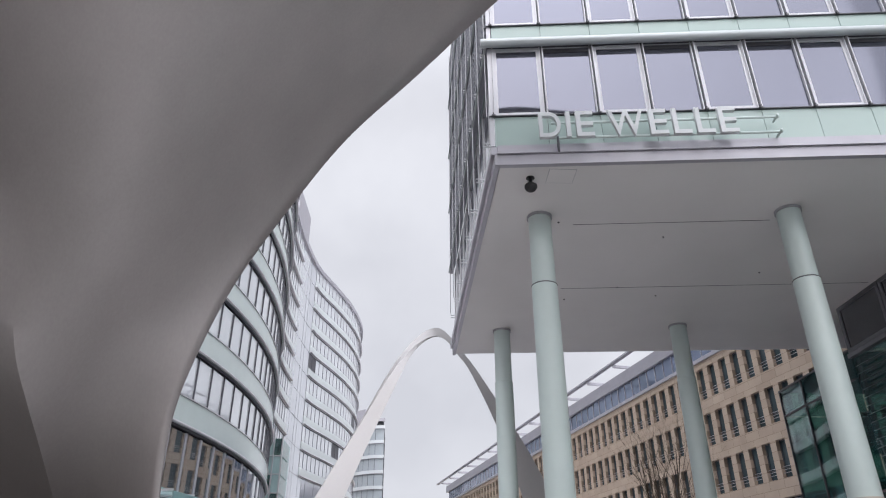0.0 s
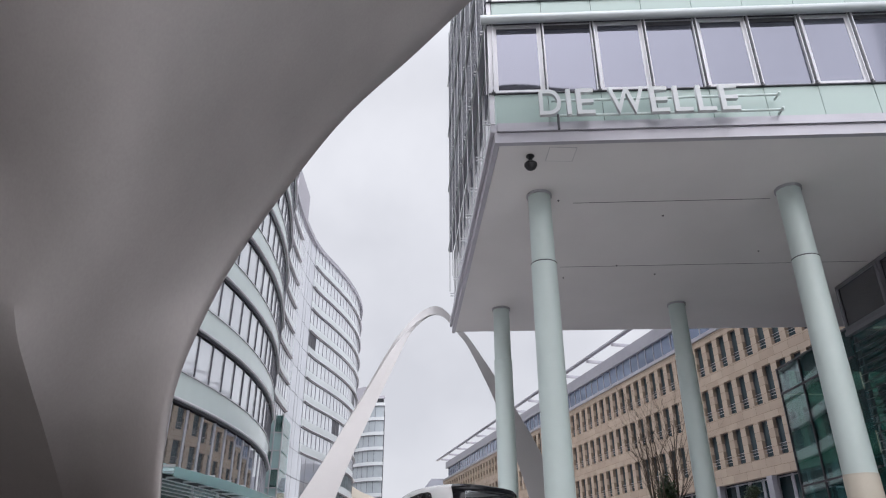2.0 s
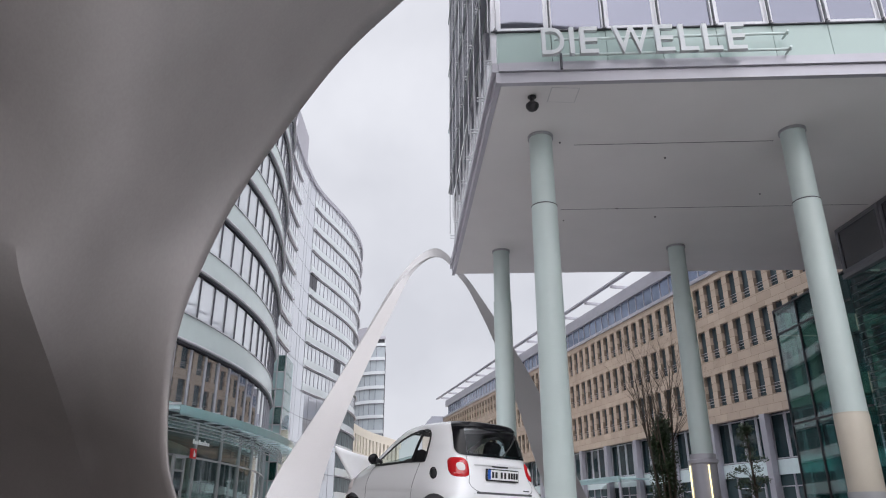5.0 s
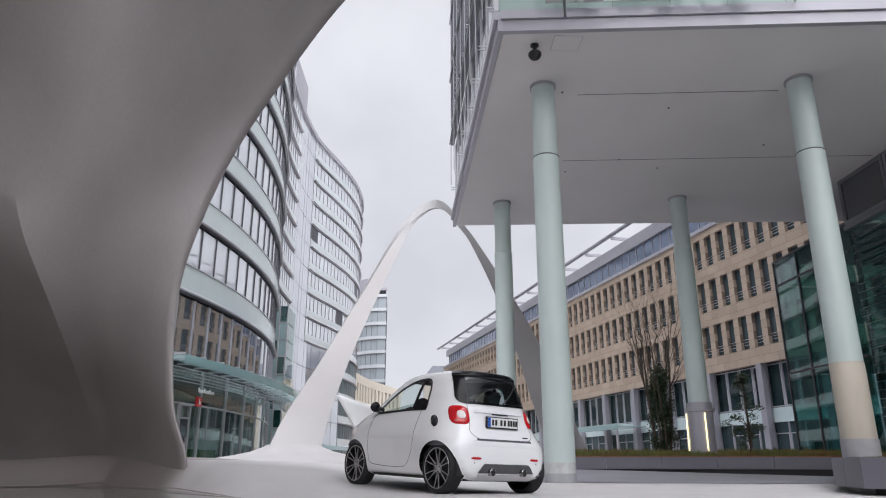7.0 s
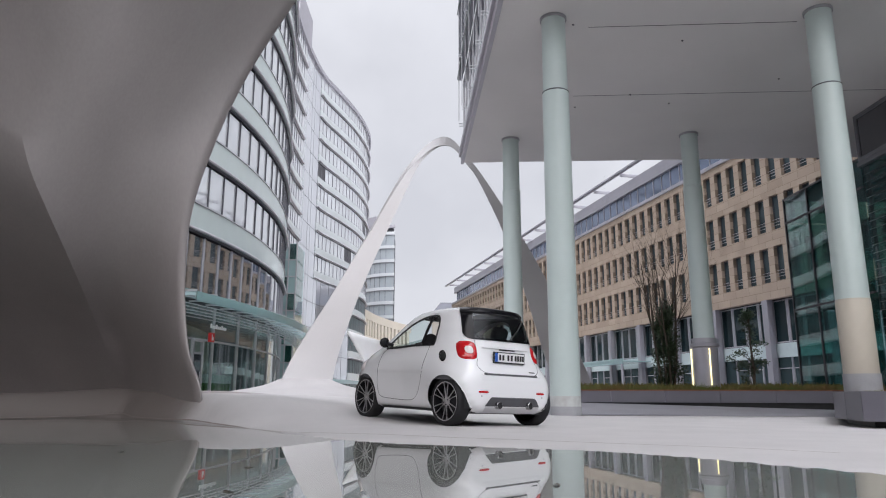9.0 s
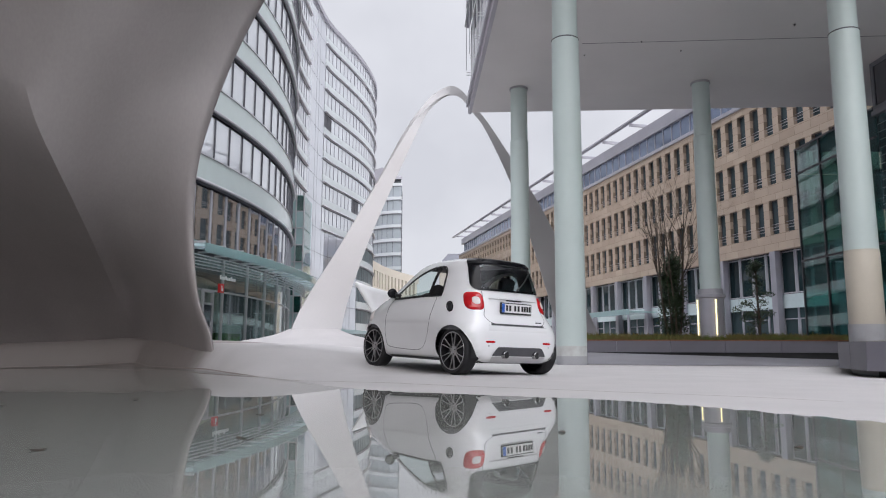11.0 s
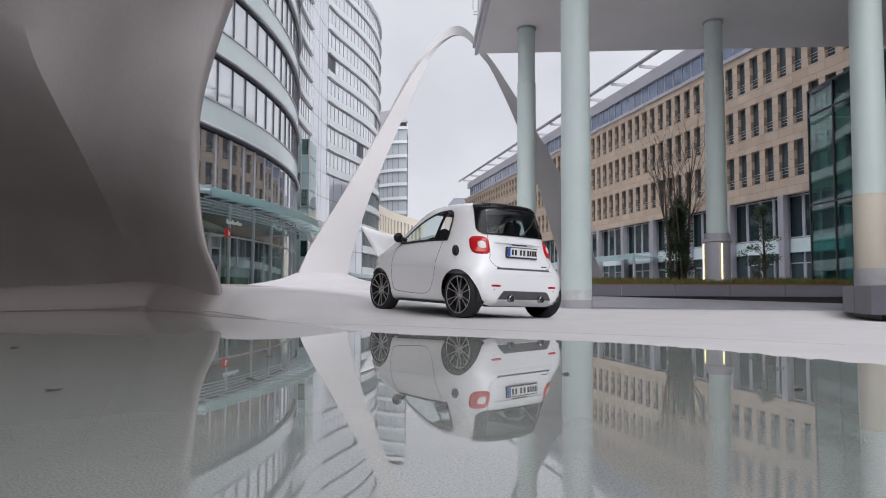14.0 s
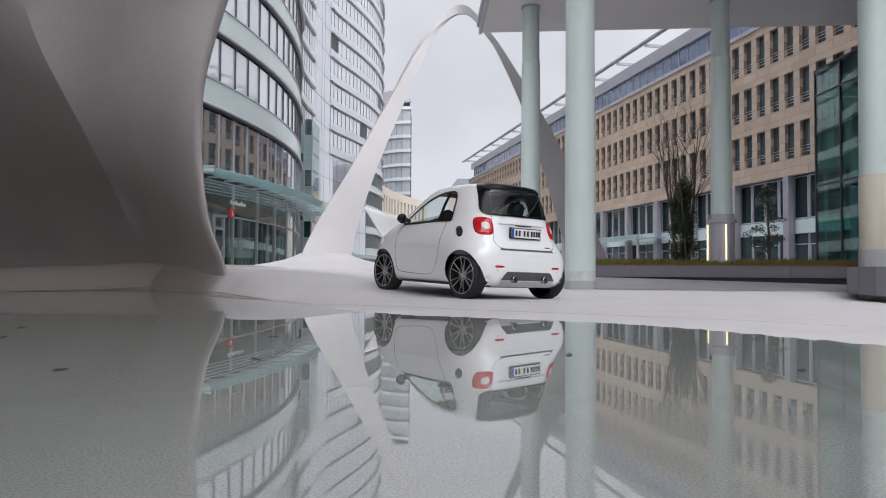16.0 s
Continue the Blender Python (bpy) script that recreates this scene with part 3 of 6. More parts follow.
        part("sill", Geo().box((-0.21, -0.04, z - 0.03), (L, 0.05, z - 0.006)), M_DARKMETAL, root, "dark sill line")
        if k:
            part("rail", Geo().tube([(-0.36, -0.16, z - 0.735), (L, -0.16, z - 0.735)], 0.115, 14), M_RAIL, root, "rounded pale mint-grey metal rail", smooth=True)
            part("rail_backing", Geo().box((-0.2, -0.06, z - 0.78), (L, 0.04, z - 0.48)), M_DARKMETAL, root, "dark recessed strip")
    # the side: panels, glass and projecting gratings
    slat_me = Geo().box((0, 0, 0), (2.3, 0.03, 0.12)).mesh("screen_slat", M_SCREEN)
    post2_me = Geo().box((0, 0, 0), (0.04, 0.024, 2.15)).mesh("screen_post", M_SCREEN)
    side_win = window_mesh(1.28, 2.12).mesh("window", M_ALU)
    for k in range(5):
        z = SOFFIT + 1.37 + STOREY * k
        part("panel", Geo().box((0.1, -0.02, z - (0.85 if k == 0 else 0.44)), (D - 0.1, 0.04, z), sm), M_MINTGLASS, root)
        for i in range(10):
            w = part("window", side_win, M_ALU, root)
            w.matrix_local = sm @ Matrix.Translation((0.12 + i * 1.3, 0.02, z)) @ Matrix.Diagonal((1, -1, 1, 1))
            part("pane", pane, M_GLASSLILAC, w, "pale lilac mirror glass")
        for i in range(8):
            part("bracket", Geo().box((0.9 + i * 1.6, 0.04, z - 0.25), (0.93 + i * 1.6, 0.26, z - 0.22), sm).box((0.9 + i * 1.6, 0.04, z - 0.15), (0.93 + i * 1.6, 0.26, z - 0.12), sm), M_PALEFRAME, root)
        if k:
            g = Geo()
            g.box((0.0, 0.05, z - 0.72), (D, 0.21, z - 0.68), sm)
            for i in range(34):
                g.box((i * 0.4, 0.05, z - 0.68), (i * 0.4 + 0.03, 0.21, z - 0.60), sm)
            part("grating", g, M_SCREEN, root, "grey metal maintenance grating")
            part("grating_tube", Geo().tube([sm @ Vector((0.0, 0.235, z - 0.66)), sm @ Vector((D, 0.235, z - 0.66))], 0.03, 8), M_RAIL, root, "pale grating edge tube", smooth=True)
            for i in range(5):
                x = 0.35 + i * 2.6
                for j in range(9):
                    part("screen_slat", slat_me, M_SCREEN, root).matrix_local = sm @ Matrix.Translation((x, 0.17, z + 0.05 + j * 0.225))
                for xx in (x, x + 1.13, x + 2.26):
                    part("screen_post", post2_me, M_SCREEN, root).matrix_local = sm @ Matrix.Translation((xx, 0.145, z - 0.05))
        for i in range(9):
            x = 0.3 + i * 1.55
            part("rod", Geo().tube([sm @ Vector((x, 0.225, z - 0.7 if k else z + 0.2)), sm @ Vector((x, 0.225, z + 2.2))], 0.018, 6), M_ALU, root)
    return root


block = raised_block()


def letters():
    """The raised name on the front, on two bars."""
    base = block.matrix_world
    sign = thing("sign_letters", base @ Matrix.Translation((0.9, -0.36, SOFFIT + 0.42)), "raised white letters reading DIE WELLE on two bars", "sign")
    x = 0.0
    for word in ("DIE", "WELLE"):
        for ch in word:
            cu = bpy.data.curves.new("letter", "FONT")
            cu.body, cu.size, cu.extrude, cu.offset = ch, 1.0, 0.05, 0.006
            tmp = bpy.data.objects.new("letter", cu)
            scene.collection.objects.link(tmp)
            bpy.context.view_layer.update()
            me = bpy.data.meshes.new_from_object(tmp.evaluated_get(bpy.context.evaluated_depsgraph_get()))
            bpy.data.objects.remove(tmp)
            xs = [v.co.x for v in me.vertices]
            ys = [v.co.y for v in me.vertices]
            h = 0.70 / (max(ys) - min(ys))
            wide = {"W": 0.80, "I": 0.10, "D": 0.49, "E": 0.40, "L": 0.39}[ch]
            sx = wide / (max(xs) - min(xs))
            me.transform(Matrix.Translation((x, 0, 0)) @ Matrix.Rotation(radians(90), 4, "X") @ Matrix.Diagonal((sx, h, 1, 1)) @ Matrix.Translation((-min(xs), -min(ys), 0)))
            me.materials.clear()
            me.materials.append(M_LETTER)
            part("letter", me, M_LETTER, sign)
            x += wide + 0.125
        x += 0.20
    for z in (0.08, 0.50):
        part("bar", Geo().tube([(0.3, 0.12, z), (5.45, 0.12, z)], 0.03, 8), M_MINT, sign)
        part("bar", Geo().tube([(5.4, 0.30, z), (5.4, 0.02, z)], 0.03, 8), M_MINT, sign)
    part("bar", Geo().tube([(0.42, 0.10, -0.3), (0.42, 0.10, 0.1)], 0.03, 8), M_DARKMETAL, sign)
    return sign


M_LETTER = material("pale_grey_letter_metal", (0.55, 0.57, 0.58), 0.4, vary=0.05, bump=0.0)
letters()


def columns():
    r = 0.335
    for i, (x, y) in enumerate(((3.05, 15.35), (9.32, 14.8), (2.98, 23.5), (9.2, 22.8))):
        z0 = (0.0, 0.5, 0.1, 0.6)[i]
        root = thing("column", Matrix.Translation((x, y, 0)), ("pale mint round steel column with a worn grey stone foot", "pale mint round column with a cream lower drum standing on a planter",
                     "pale mint round steel column under the soffit", "pale mint round column with a grey lit metal collar in the planting")[i], "column", "columns under the raised block")
        low = {0: 0.42, 1: 2.5, 2: 0.5, 3: 2.3}[i]
        part("shaft", Geo().lathe([(r, low), (r - 0.022, 7.52), (r - 0.045, 7.53), (r - 0.045, 7.56), (r - 0.042, 7.57), (r - 0.046, SOFFIT - 0.05)], 40), M_MINT, root, smooth=True)
        part("cap_ring", Geo().lathe([(r - 0.01, SOFFIT - 0.07), (r - 0.01, SOFFIT - 0.005)], 40), M_GREYSTONE, root, smooth=True)
        part("seam", Geo().lathe([(r - 0.020, 7.495), (r - 0.012, 7.515), (r - 0.040, 7.535)], 40), M_DARKMETAL if i < 2 else M_MINT, root, smooth=True)
        if i in (0, 2):
            part("foot", Geo().lathe([(r + 0.004, z0 - 0.1), (r + 0.004, z0 + 0.2)], 40), M_GREYSTONE, root, "grey stone foot ring", smooth=True)
            part("drum", Geo().lathe([(r - 0.002, z0 + 0.2), (r - 0.002, low)], 40), M_WORN, root, "worn grey patch where the paint has peeled", smooth=True)
        if i == 1:
            part("drum", Geo().lathe([(r + 0.012, 0.9), (r + 0.012, 2.44), (r + 0.006, 2.45), (r + 0.006, 2.5)], 40), M_DRUM, root, "cream painted drum", smooth=True)
            part("foot", Geo().lathe([(r + 0.03, 0.4), (r + 0.03, 0.9)], 40), M_GREYSTONE, root, smooth=True)
        if i == 3:
            part("collar", Geo().lathe([(r + 0.11, 0.55), (r + 0.11, 0.72), (r + 0.07, 0.75), (r + 0.07, 2.0), (r + 0.13, 2.02), (r + 0.13, 2.12), (r + 0.06, 2.14), (r + 0.06, 2.3)], 40), M_LILAC, root, "grey metal collar", smooth=True)
            for a in (-93, 166, 60):
                q = Vector((math.cos(radians(a)), math.sin(radians(a)), 0)) * (r + 0.10)
                part("lamp_tube", Geo().tube([q + Vector((0, 0, 0.78)), q + Vector((0, 0, 1.95))], 0.022, 8), M_LAMP, root, "lit vertical lamp")


M_DRUM = material("cream_drum_paint", (0.50, 0.455, 0.38), 0.6, vary=0.06, scale=1.5, bump=0.05)
M_WORN = material("peeled_paint", (0.60, 0.64, 0.62), 0.6, vary=0.06, scale=3.0, fine=9, bump=0.2, blotch=(0.42, 0.41, 0.40))
columns()


# ---- curved office buildings ----
def resample(points, step):
    fine = spline([(x, y, 0) for x, y in points], 600)
    out, run = [fine[0]], 0.0
    for a, b in zip(fine, fine[1:]):
        run += (b - a).length
        if run >= step:
            out.append(b)
            run -= step
    return out


def outward(pts):
    """Unit normals to the right of the way along the points."""
    res = []
    for i in range(len(pts)):
        d = (pts[min(i + 1, len(pts) - 1)] - pts[max(i - 1, 0)]).normalized()
        res.append(Vector((d.y, -d.x, 0)))
    return res


def sweep(pts, nor, section, geo=None):
    """Carries a closed section of (out, z) pairs along a plan curve."""
    g = geo or Geo()
    rows = [[p + n * o + Vector((0, 0, z)) for o, z in section] for p, n in zip(pts, nor)]
    g.grid(rows, True, True)
    g.fan(rows[0])
    g.fan(rows[-1], True)
    return g


def rounded(o, z, ro, rz, k=10):
    return [(o + ro * math.cos(2 * math.pi * i / k), z + rz * math.sin(2 * math.pi * i / k)) for i in range(k)]


def box_section(o0, o1, z0, z1):
    return [(o0, z0), (o1, z0), (o1, z1), (o0, z1)]


PANES = {}


def pane_mesh(w, h, mat):
    key = (round(w, 2), round(h, 2), mat.name)
    if key not in PANES:
        PANES[key] = Geo().box((0.05, -0.012, 0.03), (w - 0.01, 0.012, h - 0.03)).mesh("pane", mat)
    return PANES[key]


def bar_mesh(h, w=0.065, d=0.08):
    key = ("bar", round(h, 2), w, d)
    if key not in PANES:
        PANES[key] = Geo().box((-w / 2, -d, 0), (w / 2, 0.02, h)).mesh("mullion", M_MULLION)
    return PANES[key]


def thin_bar(h):
    key = ("thin", round(h, 2))
    if key not in PANES:
        PANES[key] = Geo().box((-0.04, -0.06, 0), (0.04, 0.02, h)).mesh("mullion", M_GREYBAR)
    return PANES[key]


def glaze(root, pts, nor, z, h, mat, step, skip=None, dark=(), own_mullions=True, label=""):
    """A band of panes with mullions along the curve; pane and mullion objects share meshes."""
    for i in range(len(pts) - 1):
        if skip and skip(i):
            continue
        a, b = pts[i], pts[i + 1]
        d = b - a
        m = Matrix.Translation((a.x, a.y, z)) @ Matrix.Rotation(math.atan2(d.y, d.x), 4, "Z")
        tilt = Matrix.Rotation(radians(random.uniform(-0.25, 0.25)), 4, "Z")
        p = part("pane", pane_mesh(step, h, M_DARKROOM if i in dark else mat), mat, root, label)
        p.matrix_local = m @ tilt
        if own_mullions:
            q = part("mullion", bar_mesh(h) if own_mullions is True else thin_bar(h), M_DARKMETAL, root)
            q.matrix_local = m @ Matrix.Rotation(0, 4, "Z")


def wave_building():
    """The nearer curved block with mint bands and round rails."""
    root = thing("office_building", Matrix(), "curved glass office building with mint bands and round sunshade rails", "office building", "curved office buildings")
    step = 1.5
    plan = [(-9.8 - (y - 42) ** 2 / 90, y) for y in (20, 26, 30, 34, 38, 42, 46, 50, 53)] + [(-12.4, 55.6), (-14.6, 57.2), (-19, 58.2)]
    pts = resample(plan, step)
    nor = outward(pts)
    body = [(p.x - 0.35 * n.x, p.y - 0.35 * n.y) for p, n in zip(pts, nor)]
    part("core", Geo().prism(body[::-1] + [(-40, 20), (-40, 58)], 4.7, 34.5), M_CORE, root, "inner wall coloured dark for indoor shade")
    part("shop_wall", sweep(pts, nor, box_section(-5.2, -5.0, 0, 4.7)), M_CREAM, root, "pale shop back wall")
    shop = pts[6:26], nor[6:26]
    part("shop_counter", sweep(pts[9:15], nor[9:15], box_section(-2.4, -1.7, 0, 1.1)), M_WHITE, root, "white counter in the shop")
    part("shop_screen", sweep(pts[10:13], nor[10:13], box_section(-0.40, -0.25, 0, 1.0)), M_HEDGE, root, "low green screen in the shop")
    part("shop_shelf", sweep(pts[10:13], nor[10:13], box_section(-0.45, -0.2, 1.0, 1.42)), M_WHITE, root, "white shelf behind the shop glass")
    part("shop_screen", sweep(pts[16:19], nor[16:19], box_section(-2.0, -1.9, 0, 3.2)), M_CORE, root, "dark screen in the shop")
    first = 7.95
    for k in range(8):
        z = first + 3.6 * k
        part("spandrel", sweep(pts, nor, box_section(-0.2, 0.10, z + 0.12, z + 1.32)), M_MINTWAVE, root, "pale mint glass band", smooth=True)
        part("rail", sweep(pts, nor, rounded(0.20, z + 0.07, 0.085, 0.07)), M_RAILPALE, root, "rounded grey sunshade rail", smooth=True)
        part("blind_box", sweep(pts, nor, box_section(-0.1, 0.07, z - 0.08, z + 0.04)), M_MULLION, root)
        part("sill", sweep(pts, nor, box_section(-0.1, 0.15, z + 1.32, z + 1.38)), M_ALU, root)
        if k < 7:
            dark = {random.randrange(8, 24)} if k in (2, 4, 5) else ()
            glaze(root, pts, nor, z + 1.38, 2.05, M_GLASS, step, lambda i: i < 4, dark)
    part("roof_edge", sweep(pts, nor, box_section(-0.4, 0.3, 34.4, 34.9)), M_LILAC, root)
    # first floor and shopfronts
    glaze(root, pts, nor, 5.2, 2.6, M_GLASSMID, step, lambda i: i < 4, own_mullions=False)
    post = Geo().box((-0.045, -0.07, 0), (0.045, 0.03, 2.6)).mesh("mullion", M_PALEBAR)
    for i in range(4, len(pts) - 1):
        d = pts[i + 1] - pts[i]
        q = part("mullion", post, M_ALU, root)
        q.matrix_local = Matrix.Translation((pts[i].x, pts[i].y, 5.2)) @ Matrix.Rotation(math.atan2(d.y, d.x), 4, "Z")
    part("spandrel", sweep(pts, nor, box_section(-0.2, 0.08, 4.85, 5.2)), M_CANOPY2, root, "green glass strip")
    glaze(root, pts, nor, 0.0, 4.6, M_SHOPGLASS, step, lambda i: i < 4, own_mullions=False)
    post = Geo().box((-0.05, -0.09, 0), (0.05, 0.05, 4.6)).mesh("post", M_ALU)
    for i in range(4, len(pts) - 1, 2):
        d = pts[i + 1] - pts[i]
        q = part("post", post, M_ALU, root)
        q.matrix_local = Matrix.Translation(pts[i]) @ Matrix.Rotation(math.atan2(d.y, d.x), 4, "Z")
    part("transom", sweep(pts, nor, box_section(-0.05, 0.06, 2.95, 3.03)), M_ALU, root)
    return root


M_RAILPALE = material("pale_lilac_rail", (0.56, 0.545, 0.58), 0.35, metal=0.25, vary=0.06, scale=1.5, bump=0.02)
M_PALEBAR = material("pale_lilac_window_bar", (0.40, 0.40, 0.44), 0.4, metal=0.2, vary=0.08, bump=0.0)
M_GREYBAR = material("grey_window_bar", (0.19, 0.19, 0.21), 0.4, metal=0.3, vary=0.08, bump=0.0)
M_MULLION = material("grey_mullion", (0.085, 0.085, 0.10), 0.4, metal=0.3, vary=0.08, bump=0.0)
M_TOWERPANEL = material("pale_tower_panel", (0.62, 0.65, 0.66), 0.3, vary=0.04, scale=0.5, bump=0.0)
M_TOWERGLASS = material("pale_tower_glass", (0.40, 0.44, 0.47), 0.10, vary=0.06, scale=0.6, bump=0.0)
M_DARKTEAL = material("dark_teal_panel", (0.075, 0.115, 0.125), 0.45, vary=0.3, scale=0.3, bump=0.0, piece=0.5)
M_MINTWAVE = material("bright_mint_glass", (0.60, 0.68, 0.66), 0.12, vary=0.03, scale=1.2, bump=0.0)
M_PALEMINT = material("pale_mint_glazed_panel", (0.60, 0.64, 0.645), 0.25, vary=0.03, scale=0.4, bump=0.0, piece=0.15)
M_SHOPGLASS = thin_glass("clear_shop_glass", (0.76, 0.86, 0.84), 0.08)
M_HEDGE = material("green_screen", (0.13, 0.26, 0.08), 0.7, vary=0.4, scale=3)
# near-black base colour stands in for the shade indoors
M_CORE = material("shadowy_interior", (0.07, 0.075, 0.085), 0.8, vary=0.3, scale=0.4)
M_CANOPY2 = material("green_glass_strip", (0.34, 0.465, 0.47), 0.1, vary=0.08, scale=0.5, bump=0.0)
M_GLASSMID = material("grey_mirroring_glass", (0.44, 0.46, 0.48), 0.02, metal=0.9, vary=0.1, scale=0.4, bump=0.0, piece=0.5)
M_DARKROOM = material("open_dark_window", (0.05, 0.05, 0.06), 0.4, vary=0.2, bump=0.0)
M_TEALSHOP = material("shop_glass", (0.13, 0.19, 0.185), 0.05, vary=0.35, scale=0.25, bump=0.0, ior=1.6, piece=0.6)
wave_building()


def shop_canopy():
    root = thing("canopy", Matrix(), "green glass canopy with metal rods over the shop fronts", "canopy")
    plan = [(-9.8 - (y - 42) ** 2 / 90, y) for y in (29, 33, 38, 42, 46, 50)] + [(-10.4, 53), (-9.9, 56)]
    pts = resample(plan, 1.5)
    nor = outward(pts)
    part("glass", sweep(pts, nor, [(0.1, 4.82), (2.3, 4.55), (2.3, 4.60), (0.1, 4.87)]), M_CANOPY, root, "green tinted glass")
    part("apron", sweep(pts, nor, box_section(2.28, 2.31, 4.22, 4.62)), M_CANOPY, root, "green glass apron")
    for z in (3.72, 3.86, 4.0, 4.14, 4.28):
        part("louvre", sweep(pts, nor, box_section(1.2, 1.26, z, z + 0.035)), M_ALU, root)
    for p, n in zip(pts, nor):
        part("bracket", Geo().box((0, -0.03, 0), (2.3, 0.03, 0.08), Matrix.Translation((p.x, p.y, 4.62)) @ Matrix.Rotation(math.atan2(n.y, n.x), 4, "Z")), M_ALU, root)
    return root


shop_canopy()


def shop_sign():
    # pharmacy door, red sign and unreadable name bars
    i = 0
    y = 32.5
    x = -9.8 - (y - 42) ** 2 / 90
    yaw = math.atan2(1.0, -(y - 42) / 45)
    m = along(x, y, yaw)
    door = thing("shop_door", m @ Matrix.Translation((0, -0.06, 0)), "glazed shop door in a grey metal frame", "door")
    part("frame", Geo().box((-0.18, -0.08, 0), (-0.08, 0.06, 3.0)).box((0.68, -0.08, 0), (0.78, 0.06, 3.0)).box((-0.08, -0.08, 2.88), (0.68, 0.06, 3.0)).box((-0.08, -0.06, 2.3), (0.68, 0.04, 2.38)), M_ALU, door)
    part("leaf", Geo().box((-0.07, -0.03, 0.05), (0.67, 0.0, 2.28)), M_GLASSDARK, door)
    part("handle", Geo().tube([(0.45, -0.12, 0.8), (0.45, -0.12, 1.5)], 0.02), M_ALU, door)
    sign = thing("shop_sign", m @ Matrix.Translation((0.1, -0.75, 2.62)), "small red sign with a white mark over the shop door", "sign")
    part("board", Geo().box((-0.02, -0.06, 0.22), (0.36, 0.06, 0.64)), M_RED, sign)
    part("mark", Geo().box((0.10, -0.075, 0.30), (0.16, -0.062, 0.56)).box((0.17, -0.075, 0.30), (0.25, -0.062, 0.45)), M_WHITE, sign)
    name = thing("shop_name", m @ Matrix.Translation((-1.0, -1.4, 3.36)), "white unreadable letter bars on the canopy edge", "sign")
    for j in range(9):
        h = 0.13 + 0.07 * ((j * 7) % 3 == 0)
        part("letter", Geo().box((j * 0.165, 0, 0), (j * 0.165 + 0.10, 0.03, h)), M_WHITE, name)


shop_sign()


def stair_tower():
    root = thing("stair_tower", Matrix(), "narrow green glass stair tower between the curved offices", "stair tower")
    x0, x1, y0, y1 = -12.5, -11.15, 58.4, 62
    part("core", Geo().box((x0 + 0.1, y0 + 0.1, 0), (x1 - 0.1, y1, 13.2)), M_TEALCORE, root)
    for k in range(9):
        z = 0.2 + 1.45 * k
        for j in range(2):
            a = x0 + j * 0.68
            part("pane", Geo().box((a + 0.03, y0, z + 0.04), (a + 0.65, y0 + 0.02, z + 1.40)), M_CANOPY2 if (k + j) % 3 else M_TEAL, root)
        part("transom", Geo().box((x0, y0 - 0.08, z - 0.05), (x1, y0 + 0.06, z + 0.04)), M_ALU, root)
        part("pane", Geo().box((x1 - 0.02, y0, z + 0.04), (x1, y1, z + 1.40)), M_TEAL, root)
    for x in (x0, x0 + 0.68, x1):
        part("post", Geo().box((x - 0.05, y0 - 0.12, 0), (x + 0.05, y0 + 0.04, 13.4)), M_ALU, root)


# shade behind the stair and lobby glass, put into a dark green colour
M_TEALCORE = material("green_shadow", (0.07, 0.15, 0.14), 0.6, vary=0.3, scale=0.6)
stair_tower()


